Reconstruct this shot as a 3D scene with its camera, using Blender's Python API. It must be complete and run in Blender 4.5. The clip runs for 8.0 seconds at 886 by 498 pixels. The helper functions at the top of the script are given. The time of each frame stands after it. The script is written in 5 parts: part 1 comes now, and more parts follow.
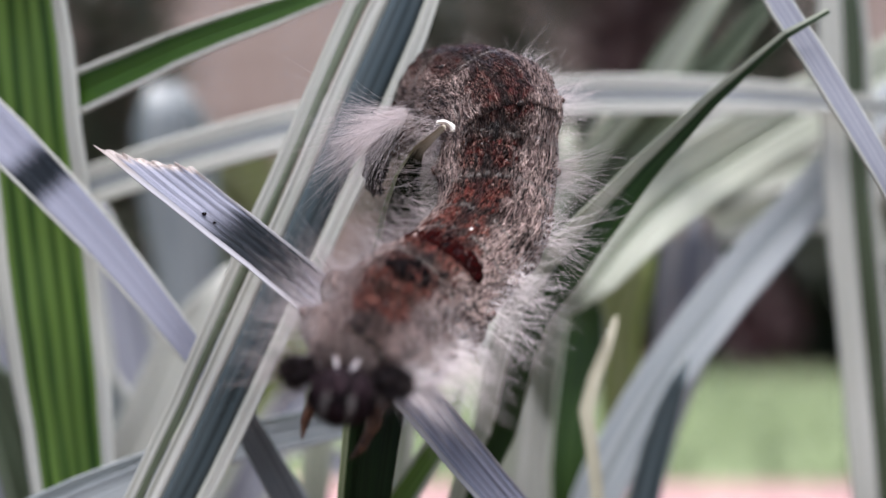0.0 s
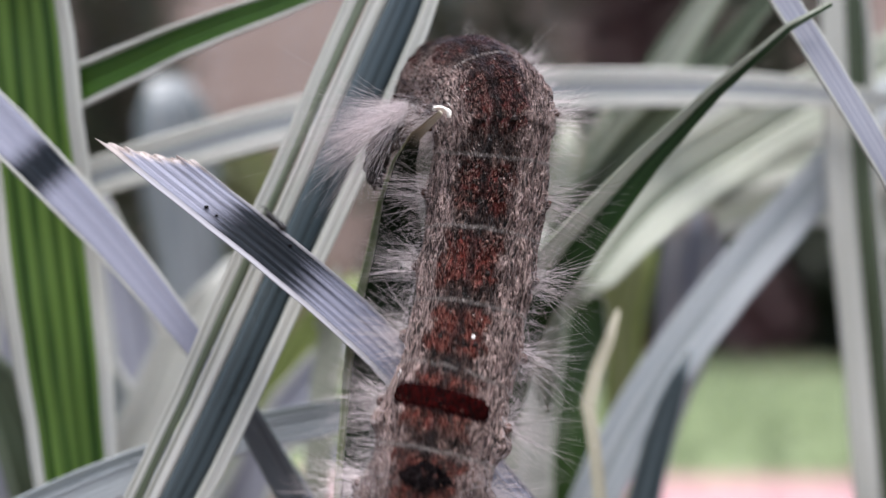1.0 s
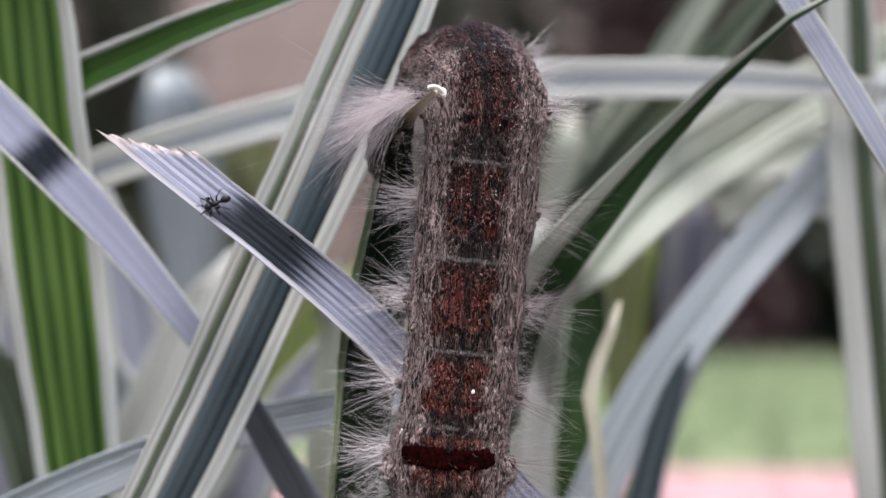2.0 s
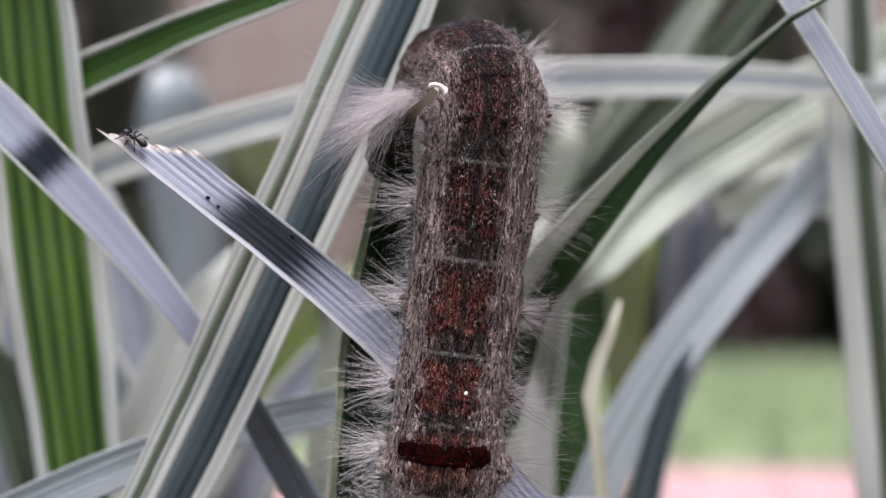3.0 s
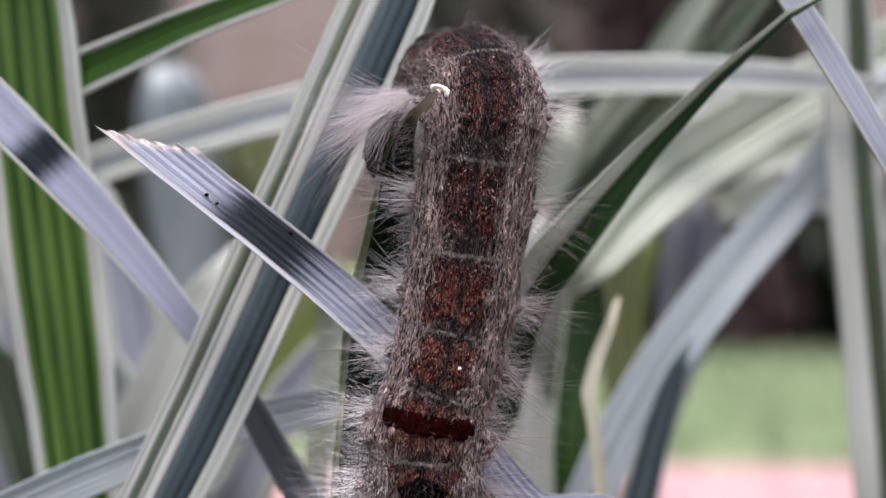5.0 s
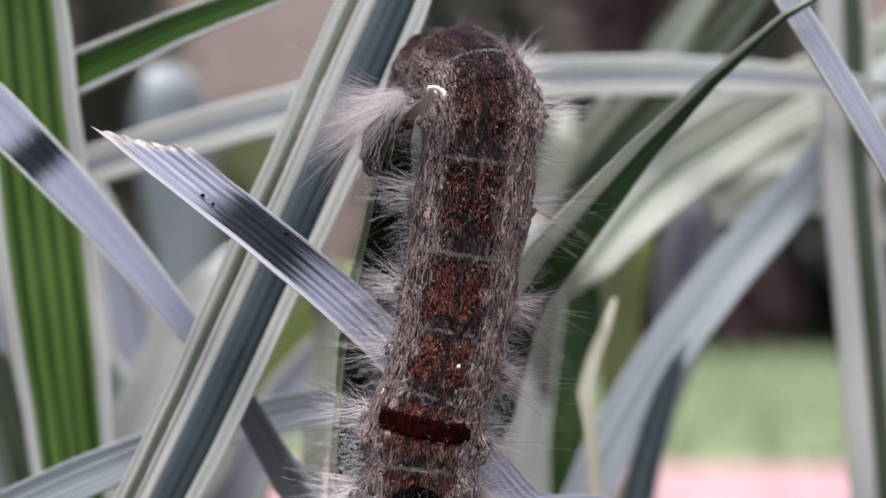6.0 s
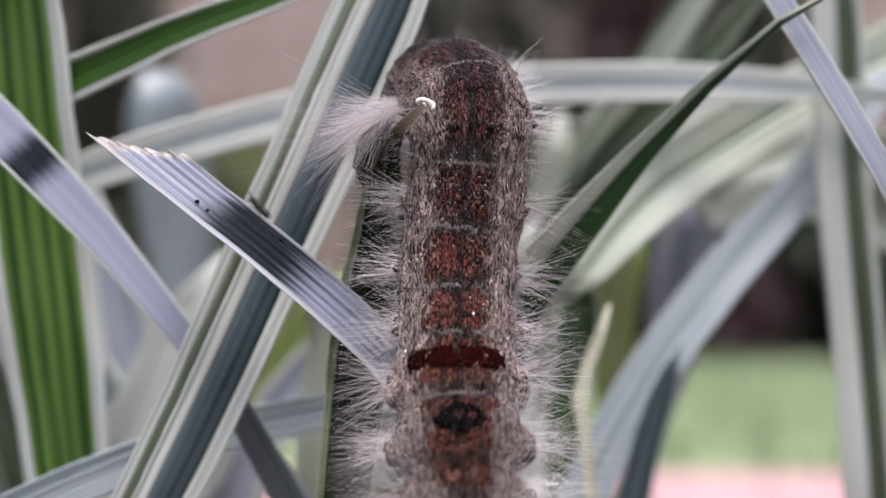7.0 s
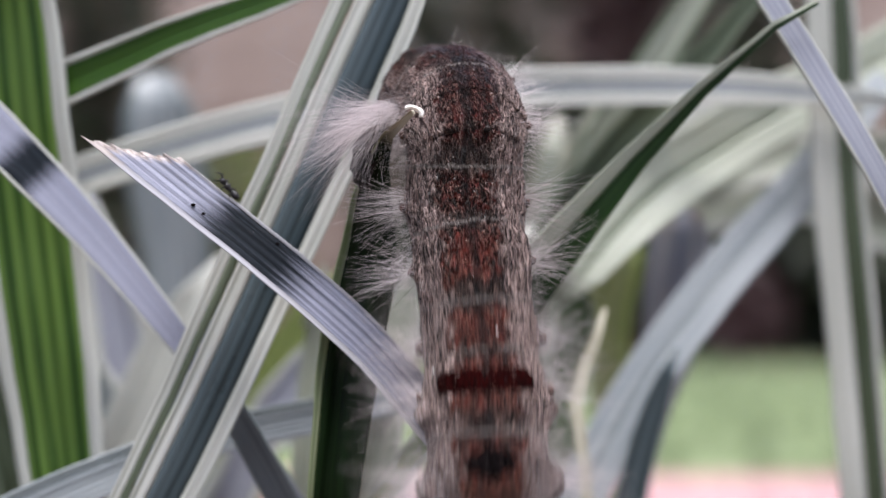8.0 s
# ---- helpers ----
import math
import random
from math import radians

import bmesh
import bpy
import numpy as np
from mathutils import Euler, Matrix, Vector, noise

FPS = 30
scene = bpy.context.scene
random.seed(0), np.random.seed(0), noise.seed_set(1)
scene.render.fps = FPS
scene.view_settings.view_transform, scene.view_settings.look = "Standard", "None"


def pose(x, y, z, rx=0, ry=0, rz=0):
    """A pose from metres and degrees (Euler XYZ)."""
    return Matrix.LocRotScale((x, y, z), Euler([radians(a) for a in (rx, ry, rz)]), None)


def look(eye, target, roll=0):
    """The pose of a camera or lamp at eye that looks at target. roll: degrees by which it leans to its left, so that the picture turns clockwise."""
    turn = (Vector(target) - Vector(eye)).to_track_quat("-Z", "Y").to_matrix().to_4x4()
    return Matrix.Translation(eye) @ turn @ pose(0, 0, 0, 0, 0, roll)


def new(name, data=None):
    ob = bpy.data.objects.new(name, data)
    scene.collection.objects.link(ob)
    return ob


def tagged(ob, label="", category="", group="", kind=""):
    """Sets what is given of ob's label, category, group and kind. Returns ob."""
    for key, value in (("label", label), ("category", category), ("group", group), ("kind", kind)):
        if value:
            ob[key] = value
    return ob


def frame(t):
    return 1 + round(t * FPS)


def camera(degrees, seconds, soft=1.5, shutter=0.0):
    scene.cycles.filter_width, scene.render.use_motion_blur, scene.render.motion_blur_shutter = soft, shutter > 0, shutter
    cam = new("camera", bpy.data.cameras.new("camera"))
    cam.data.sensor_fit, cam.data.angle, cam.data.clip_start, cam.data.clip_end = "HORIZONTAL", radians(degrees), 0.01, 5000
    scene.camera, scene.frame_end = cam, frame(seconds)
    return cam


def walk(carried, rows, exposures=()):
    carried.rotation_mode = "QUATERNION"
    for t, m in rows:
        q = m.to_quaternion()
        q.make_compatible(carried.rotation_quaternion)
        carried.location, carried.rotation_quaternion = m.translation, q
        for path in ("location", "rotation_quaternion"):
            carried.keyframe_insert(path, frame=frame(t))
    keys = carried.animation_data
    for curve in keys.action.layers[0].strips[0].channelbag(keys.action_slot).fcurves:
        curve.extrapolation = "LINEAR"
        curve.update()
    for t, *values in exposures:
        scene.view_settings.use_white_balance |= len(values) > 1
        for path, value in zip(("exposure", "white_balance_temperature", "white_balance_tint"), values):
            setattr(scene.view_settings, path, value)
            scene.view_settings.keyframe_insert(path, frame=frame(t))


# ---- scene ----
# A hairy caterpillar hangs from a leaf in a clump of variegated grass-like plants.
# Lengths in millimetres below are turned into metres by MM.
MM = 0.001
EYE = (0.0, 0.0, 0.25)

cam = camera(40, 8.0, soft=1.4, shutter=0.7)
cam.data.dof.use_dof = True
cam.data.dof.focus_distance = 0.0945
cam.data.dof.aperture_fstop = 15.0
cam.data.dof.aperture_blades = 0


def aim(yaw, pitch):
    """The camera at its stand, turned to the right by yaw and up by pitch, in degrees."""
    return pose(*EYE, 90 + pitch, 0, -yaw)


walk(cam, [
    (0, aim(0.160, 0.864)),
    (0.5, aim(0.133, 0.825)),
    (1, aim(0.066, 0.545)),
    (1.5, aim(0.013, 0.186)),
    (3, aim(-0.013, 0.106)),
    (3.5, aim(0.000, 0.000)),
    (4, aim(0.000, -0.080)),
    (4.5, aim(0.027, -0.053)),
    (6, aim(0.226, -0.013)),
    (6.5, aim(0.426, 0.080)),
    (7, aim(0.479, 0.279)),
    (7.5, aim(0.612, 0.372)),
    (8, aim(0.665, 0.452)),
])

# ---- world and light ----
world = bpy.data.worlds.new("world")
scene.world = world
world.use_nodes = True
wn = world.node_tree.nodes
sky = wn.new("ShaderNodeTexSky")
sky.sky_type = "NISHITA"
sky.sun_disc = False
sky.sun_elevation = radians(73)
sky.sun_rotation = radians(165)
sky.air_density, sky.dust_density, sky.ozone_density = 1.0, 2.5, 1.0
world.node_tree.links.new(sky.outputs[0], wn["Background"].inputs[0])
wn["Background"].inputs[1].default_value = 0.09

sun = new("sun", bpy.data.lights.new("sun", "SUN"))
sun.data.energy = 4.6
sun.data.angle = radians(35)
sun.data.color = (0.985, 0.95, 0.985)
sun.matrix_world = look((0.4, -1.5, 5.0), (0, 0, 0))
scene.view_settings.exposure = 1.05


# ---- materials ----
class Mat:
    """A node material in the making, with short calls for the nodes in use."""

    def __init__(self, name, rough=0.6, spec=0.4):
        self.mat = bpy.data.materials.new(name)
        self.mat.use_nodes = True
        self.nodes, self.links = self.mat.node_tree.nodes, self.mat.node_tree.links
        self.bsdf = self.nodes["Principled BSDF"]
        self.bsdf.inputs["Roughness"].default_value = rough
        self.bsdf.inputs["Specular IOR Level"].default_value = spec

    def put(self, value, socket):
        if hasattr(value, "is_output"):
            self.links.new(value, socket)
        else:
            socket.default_value = value

    def coord(self, kind="Object"):
        return self.nodes.new("ShaderNodeTexCoord").outputs[kind]

    def scaled(self, vec, sx, sy, sz):
        n = self.nodes.new("ShaderNodeMapping")
        self.links.new(vec, n.inputs[0])
        n.inputs["Scale"].default_value = (sx, sy, sz)
        return n.outputs[0]

    def noise(self, vec, scale=1.0, detail=4.0, rough=0.55, bend=0.0):
        n = self.nodes.new("ShaderNodeTexNoise")
        self.links.new(vec, n.inputs["Vector"])
        n.inputs["Scale"].default_value = scale
        n.inputs["Detail"].default_value = detail
        n.inputs["Roughness"].default_value = rough
        n.inputs["Distortion"].default_value = bend
        return n.outputs[0]

    def ramp(self, value, lo, hi, a=0.0, b=1.0):
        n = self.nodes.new("ShaderNodeMapRange")
        n.interpolation_type = "SMOOTHSTEP"
        self.links.new(value, n.inputs[0])
        for i, v in zip((1, 2, 3, 4), (lo, hi, a, b)):
            n.inputs[i].default_value = v
        return n.outputs[0]

    def math(self, op, a, b=0.0):
        n = self.nodes.new("ShaderNodeMath")
        n.operation = op
        self.put(a, n.inputs[0])
        self.put(b, n.inputs[1])
        return n.outputs[0]

    def mix(self, fac, a, b):
        n = self.nodes.new("ShaderNodeMix")
        n.data_type = "RGBA"
        self.put(fac, n.inputs[0])
        self.put((*a, 1) if isinstance(a, tuple) else a, n.inputs[6])
        self.put((*b, 1) if isinstance(b, tuple) else b, n.inputs[7])
        return n.outputs[2]

    def xyz(self, vec):
        n = self.nodes.new("ShaderNodeSeparateXYZ")
        self.links.new(vec, n.inputs[0])
        return n.outputs

    def random(self):
        return self.nodes.new("ShaderNodeObjectInfo").outputs["Random"]

    def colour(self, value):
        self.put((*value, 1) if isinstance(value, tuple) else value, self.bsdf.inputs["Base Color"])

    def bump(self, height, strength=0.5, distance=0.0002):
        n = self.nodes.new("ShaderNodeBump")
        n.inputs["Strength"].default_value = strength
        n.inputs["Distance"].default_value = distance
        self.links.new(height, n.inputs["Height"])
        self.links.new(n.outputs[0], self.bsdf.inputs["Normal"])

    def thin(self, colour, share):
        """Lets part of the light through, as a leaf does."""
        t = self.nodes.new("ShaderNodeBsdfTranslucent")
        self.put((*colour, 1) if isinstance(colour, tuple) else colour, t.inputs[0])
        m = self.nodes.new("ShaderNodeMixShader")
        m.inputs[0].default_value = share
        self.links.new(self.bsdf.outputs[0], m.inputs[1])
        self.links.new(t.outputs[0], m.inputs[2])
        self.links.new(m.outputs[0], self.nodes["Material Output"].inputs[0])


def leaf_material(name, dark, light, stain=(0.12, 0.09, 0.05), rough=0.38, lines=26.0, spec=0.5, thin=0.25, tip=None, stripes=0):
    """A strap leaf's surface: veins run along it (UV: across, along in centimetres)."""
    m = Mat(name, rough, spec)
    uv = m.coord("UV")
    fine = m.noise(m.scaled(uv, lines * 3, 0.7, 1), 1.0, 2)
    veins = m.noise(m.scaled(uv, lines, 0.25, 1), 1.0, 3)
    blot = m.noise(m.scaled(uv, 2.5, 1.6, 1), 1.0, 5)
    tone = m.ramp(veins, 0.38, 0.62)
    if stripes:
        wave = m.math("SINE", m.math("ADD", m.math("MULTIPLY", m.xyz(uv)[0], 6.2832 * stripes), m.math("MULTIPLY", veins, 4.0)))
        tone = m.math("ADD", m.math("MULTIPLY", tone, 0.35), m.ramp(wave, -0.8, 0.9, 0.0, 0.65))
    c = m.mix(tone, dark, light)
    c = m.mix(m.ramp(fine, 0.55, 0.8, 0.0, 0.35), c, light)
    c = m.mix(m.ramp(blot, 0.66, 0.82, 0.0, 0.5), c, stain)
    if tip:
        c = m.mix(m.ramp(m.math("ADD", m.xyz(uv)[1], m.math("MULTIPLY", blot, 0.3)), tip[0], tip[1], 1.0, 0.0), c, tip[2])
    m.colour(c)
    m.put(m.ramp(blot, 0.3, 0.7, rough - 0.08, rough + 0.12), m.bsdf.inputs["Roughness"])
    m.bump(m.math("ADD", veins, m.math("MULTIPLY", fine, 0.4)), 0.45, 0.00025)
    m.thin(c, thin)
    return m.mat


def bloom_material(name, start, end, tip, relief=1.0, soft=0.3):
    """A dark ribbed leaf under a pale waxy bloom, with a shadow painted dark across its middle; its torn end is dry."""
    m = Mat(name, 0.42, 0.5)
    uv = m.coord("UV")
    along = m.xyz(uv)[1]
    fine = m.noise(m.scaled(uv, 90, 0.5, 1), 1.0, 3)
    ribs = m.noise(m.scaled(uv, 24, 0.10, 1), 1.0, 2)
    blot = m.noise(m.scaled(uv, 5, 3, 1), 1.0, 4)
    scuff = m.noise(m.scaled(uv, 9, 12, 1), 1.0, 5, 0.65)
    lines = m.math("SINE", m.math("ADD", m.math("MULTIPLY", m.xyz(uv)[0], 44.0), m.math("MULTIPLY", ribs, 5.0)))
    rib = m.math("ADD", m.math("MULTIPLY", ribs, 0.8), m.math("ADD", 0.10, m.math("MULTIPLY", lines, 0.06)))
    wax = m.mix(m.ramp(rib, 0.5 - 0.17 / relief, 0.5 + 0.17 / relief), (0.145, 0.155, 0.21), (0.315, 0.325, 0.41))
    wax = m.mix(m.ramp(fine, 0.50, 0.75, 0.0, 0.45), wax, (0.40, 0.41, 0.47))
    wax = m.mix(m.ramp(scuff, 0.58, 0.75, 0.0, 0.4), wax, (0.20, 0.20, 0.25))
    # bare: dark tones of the shadow painted between start and end
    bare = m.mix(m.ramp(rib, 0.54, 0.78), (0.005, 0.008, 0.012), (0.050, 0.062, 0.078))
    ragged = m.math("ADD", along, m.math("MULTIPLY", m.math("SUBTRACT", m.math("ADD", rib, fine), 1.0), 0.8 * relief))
    shadow_mask = m.math("MULTIPLY", m.ramp(ragged, start, start + soft), m.ramp(ragged, end, end + soft, 1.0, 0.0))
    c = m.mix(shadow_mask, wax, bare)
    m.put(m.ramp(shadow_mask, 0.0, 1.0, 0.5, 0.22), m.bsdf.inputs["Specular IOR Level"])
    c = m.mix(m.ramp(blot, 0.66, 0.76, 0.0, 0.7), c, (0.15, 0.09, 0.06))
    if tip:
        c = m.mix(m.ramp(m.math("ADD", along, m.math("MULTIPLY", blot, 0.25)), 0.16, 0.34, 1.0, 0.0), c, m.mix(m.ramp(scuff, 0.4, 0.6), (0.15, 0.11, 0.095), (0.38, 0.335, 0.32)))
    m.colour(c)
    m.bump(m.math("ADD", rib, m.math("MULTIPLY", fine, 0.35)), 0.7 * relief, 0.0003)
    m.thin(c, 0.15)
    return m.mat


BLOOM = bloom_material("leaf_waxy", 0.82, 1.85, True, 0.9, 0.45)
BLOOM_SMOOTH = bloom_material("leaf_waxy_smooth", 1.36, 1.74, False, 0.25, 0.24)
GREEN = leaf_material("leaf_green", (0.0185, 0.063, 0.00588), (0.16, 0.277, 0.0588), thin=0.45, lines=6, stripes=6)
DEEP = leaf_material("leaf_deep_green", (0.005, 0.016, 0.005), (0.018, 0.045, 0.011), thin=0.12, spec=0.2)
MOSS = leaf_material("leaf_moss_green", (0.0255, 0.0765, 0.0068), (0.0723, 0.17, 0.0238), thin=0.45, lines=9)
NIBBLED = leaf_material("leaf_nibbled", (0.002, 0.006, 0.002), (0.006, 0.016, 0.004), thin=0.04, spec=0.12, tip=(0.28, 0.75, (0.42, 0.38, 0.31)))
MIST = leaf_material("leaf_mist_grey", (0.133, 0.16, 0.168), (0.242, 0.269, 0.273), lines=8)
SHADE = leaf_material("leaf_shade_green", (0.010, 0.026, 0.006), (0.030, 0.062, 0.014), thin=0.2, lines=8, spec=0.3)
SAGE = leaf_material("leaf_sage_green", (0.102, 0.128, 0.085), (0.187, 0.221, 0.157), thin=0.3, lines=8)
SAGE_DARK = leaf_material("leaf_dark_sage", (0.0382, 0.0553, 0.0298), (0.085, 0.111, 0.068), thin=0.3, lines=8)
STRAW = leaf_material("leaf_straw", (0.264, 0.252, 0.18), (0.4, 0.38, 0.3), thin=0.3, lines=10)
RIM = leaf_material("leaf_rim_green", (0.16, 0.216, 0.096), (0.336, 0.384, 0.24), thin=0.4, lines=10, tip=(0.4, 0.9, (0.26, 0.22, 0.17)))
FERN = leaf_material("leaf_olive_green", (0.13, 0.155, 0.06), (0.25, 0.275, 0.135), thin=0.35, lines=8)
LIME = leaf_material("leaf_yellow_green", (0.153, 0.204, 0.051), (0.306, 0.365, 0.136), thin=0.4)
TEAL = leaf_material("leaf_grey_green", (0.0117, 0.0225, 0.027), (0.081, 0.108, 0.121), rough=0.34, lines=12, stripes=2)
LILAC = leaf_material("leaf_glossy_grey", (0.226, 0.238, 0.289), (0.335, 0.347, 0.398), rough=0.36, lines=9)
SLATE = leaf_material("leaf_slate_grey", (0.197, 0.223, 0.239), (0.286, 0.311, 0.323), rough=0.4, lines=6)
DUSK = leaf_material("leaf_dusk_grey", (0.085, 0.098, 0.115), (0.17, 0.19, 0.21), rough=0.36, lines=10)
CREAM = leaf_material("leaf_cream", (0.385, 0.4, 0.355), (0.577, 0.585, 0.551), stain=(0.35, 0.28, 0.16), thin=0.3)
PALE = leaf_material("leaf_pale_green", (0.281, 0.312, 0.242), (0.468, 0.491, 0.413), thin=0.35)
# waxy edge of the torn leaf; also brightens the shaded blunt leaf by colour
WAX_AND_LIGHT = leaf_material("leaf_wax_and_light", (0.306, 0.306, 0.34), (0.476, 0.472, 0.489), stain=(0.3, 0.22, 0.18), rough=0.5, lines=8, tip=(0.25, 0.6, (0.32, 0.28, 0.265)))
BONE = leaf_material("leaf_bleached", (0.72, 0.68, 0.63), (0.90, 0.87, 0.84), stain=(0.4, 0.3, 0.2), rough=0.8, spec=0.15)


def skin_material():
    """The caterpillar's skin: pale wiggling lines on brown, a dark stripe with rusty patches, pale rings.
    UV: turn from the middle of the back in half turns, way along its segment in millimetres; "place" is the unbent body."""
    m = Mat("caterpillar_skin", 0.40, 0.34)
    n = m.nodes.new("ShaderNodeAttribute")
    n.attribute_name = "place"
    o = n.outputs["Vector"]
    uv = m.xyz(m.coord("UV"))
    turn = m.math("MULTIPLY", m.math("ABSOLUTE", uv[0]), 3.1416)
    z = uv[1]

    def lines(across, along, width, bend=1.0):
        v = m.noise(m.scaled(o, across, across, along), 1.0, 3, 0.55, bend)
        return m.ramp(m.math("ABSOLUTE", m.math("SUBTRACT", v, 0.5)), 0.0, width, 1.0, 0.0)

    wide, thin = lines(1.35, 0.30, 0.06), lines(2.5, 0.6, 0.075)
    grain = m.noise(m.scaled(o, 5.5, 5.5, 2.6), 1.0, 4, 0.65, 0.6)
    streak = m.noise(m.scaled(o, 3.2, 3.2, 0.5), 1.0, 4, 0.6, 0.6)
    wob = m.noise(m.scaled(o, 0.9, 0.9, 0.7), 1.0, 3)
    blob = m.noise(m.scaled(o, 1.5, 1.5, 1.1), 1.0, 4, 0.6, 0.5)
    soft = m.math("SUBTRACT", wob, 0.5)
    pale = m.math("MULTIPLY", m.math("MAXIMUM", m.math("MULTIPLY", wide, 0.9), m.math("MULTIPLY", thin, 0.75)), m.ramp(grain, 0.34, 0.56, 0.15, 1.0))
    # the dark stripe along the back, with a darker line in its middle
    back = m.ramp(m.math("ADD", turn, m.math("MULTIPLY", soft, 1.1)), 0.42, 0.66, 1.0, 0.0)
    spine = m.ramp(m.math("ADD", turn, m.math("MULTIPLY", soft, 0.2)), 0.03, 0.14, 1.0, 0.0)
    along = m.math("ADD", m.math("ABSOLUTE", m.math("SUBTRACT", z, 0.1)), m.math("MULTIPLY", soft, 2.6))
    patch = m.math("MULTIPLY", back, m.ramp(along, 1.6, 2.7, 1.0, 0.0))
    flank = m.mix(m.ramp(m.math("ADD", m.math("MULTIPLY", streak, 0.6), m.math("MULTIPLY", grain, 0.4)), 0.44, 0.58), (0.004, 0.0025, 0.0025), (0.150, 0.094, 0.087))
    flank = m.mix(pale, flank, (0.66, 0.49, 0.445))
    # the front segments are duller
    flank = m.mix(m.ramp(m.xyz(o)[2], 53.0, 60.0, 0.0, 0.55), flank, (0.095, 0.066, 0.062))
    dorsal = m.mix(m.ramp(streak, 0.40, 0.68), (0.0012, 0.0008, 0.0008), (0.030, 0.016, 0.014))
    dorsal = m.mix(m.math("MULTIPLY", pale, m.ramp(blob, 0.35, 0.65, 0.10, 0.65)), dorsal, (0.46, 0.30, 0.255))
    rust = m.mix(m.ramp(m.math("ADD", m.math("MULTIPLY", grain, 0.5), m.math("MULTIPLY", blob, 0.5)), 0.43, 0.60), (0.003, 0.001, 0.001), (0.125, 0.020, 0.0145))
    rust = m.mix(m.math("MULTIPLY", thin, m.ramp(grain, 0.48, 0.60, 0.0, 0.7)), rust, (0.46, 0.27, 0.21))
    rust = m.mix(m.math("MULTIPLY", m.ramp(m.xyz(o)[2], 30.0, 46.0, 0.0, 0.45), m.ramp(grain, 0.36, 0.6)), rust, (0.26, 0.075, 0.052))
    c = m.mix(back, flank, dorsal)
    c = m.mix(m.math("MULTIPLY", patch, m.ramp(blob, 0.34, 0.47)), c, rust)
    # the hind segments are darker, most of all along the back
    c = m.mix(m.ramp(m.xyz(o)[2], 20.0, 32.0, 0.5, 0.0), c, (0.040, 0.018, 0.016))
    c = m.mix(m.math("MULTIPLY", back, m.ramp(m.xyz(o)[2], 24.0, 36.0, 0.3, 0.0)), c, (0.010, 0.006, 0.006))
    c = m.mix(m.math("MULTIPLY", spine, 0.6), c, (0.010, 0.008, 0.008))
    ring = m.math("ABSOLUTE", m.math("ADD", m.math("ADD", z, 2.75), m.math("MULTIPLY", soft, 0.5)))
    c = m.mix(m.math("MULTIPLY", m.ramp(ring, 0.03, 0.26, 0.75, 0.0), m.ramp(grain, 0.30, 0.55, 0.3, 1.0)), c, (0.25, 0.22, 0.205))
    # the dark red band on the eighth ring
    w = m.math("SUBTRACT", m.xyz(o)[2], 52.0)
    red = m.math("MULTIPLY", m.ramp(m.math("ADD", m.math("ABSOLUTE", w), m.math("MULTIPLY", m.math("SUBTRACT", streak, 0.5), 1.2)), 0.85, 1.0, 1.0, 0.0), m.ramp(turn, 0.93, 1.0, 1.0, 0.0))
    c = m.mix(red, c, m.mix(spine, (0.020, 0.0007, 0.0007), (0.002, 0.001, 0.001)))
    m.colour(c)
    m.put(m.ramp(grain, 0.35, 0.65, 0.60, 0.26), m.bsdf.inputs["Roughness"])
    m.put(m.ramp(grain, 0.46, 0.66, 0.08, 0.75), m.bsdf.inputs["Specular IOR Level"])
    relief = m.math("ADD", m.math("MULTIPLY", m.math("MAXIMUM", wide, thin), 0.6), m.math("ADD", m.math("MULTIPLY", grain, 0.7), m.math("MULTIPLY", streak, 0.6)))
    m.bump(relief, 1.0, 0.0010)
    return m.mat


def plain_material(name, a, b, scale=900, rough=0.6, spec=0.3, depth=0.0002, strength=0.5):
    m = Mat(name, rough, spec)
    o = m.coord("Object")
    n = m.noise(m.scaled(o, scale, scale, scale), 1.0, 5)
    m.colour(m.mix(m.ramp(n, 0.35, 0.65), a, b))
    m.bump(n, strength, depth)
    return m.mat


def hair_material(name, a, b):
    m = Mat(name, 0.45, 0.5)
    n = m.nodes.new("ShaderNodeNewGeometry").outputs["Random Per Island"]
    c = m.mix(n, a, b)
    m.colour(c)
    m.thin(c, 0.35)
    return m.mat


SKIN = skin_material()
BAND = plain_material("band_red", (0.00195, 0.00013, 0.00013), (0.0156, 0.00052, 0.00052), 2600, 0.95, 0.04)
BLACK = plain_material("velvet_black", (0.0008, 0.0006, 0.0008), (0.004, 0.0025, 0.0028), 2000, 0.9, 0.03)
RUST = plain_material("rust_brown", (0.006, 0.002, 0.002), (0.080, 0.024, 0.016), 1600, 0.7, 0.2)
HEAD = plain_material("head_brown", (0.001, 0.0008, 0.0012), (0.016, 0.009, 0.012), 1300, 0.8, 0.06)
LEG = plain_material("leg_amber", (0.035, 0.014, 0.009), (0.13, 0.06, 0.035), 1500, 0.5, 0.4)
WART = plain_material("tubercle_brown", (0.012, 0.005, 0.004), (0.10, 0.045, 0.032), 2600, 0.45, 0.4, 0.0002)
CLASPER = plain_material("clasper_brown", (0.0015, 0.001, 0.001), (0.016, 0.009, 0.008), 1500, 0.5, 0.3, 0.0006, 0.9)
STREAK = plain_material("streak_white", (0.36, 0.32, 0.34), (0.58, 0.53, 0.55), 2000, 0.8, 0.1)
HAIR = hair_material("hair_white", (0.50, 0.45, 0.45), (0.86, 0.80, 0.805))
DARKHAIR = hair_material("hair_dark", (0.006, 0.005, 0.006), (0.05, 0.035, 0.034))
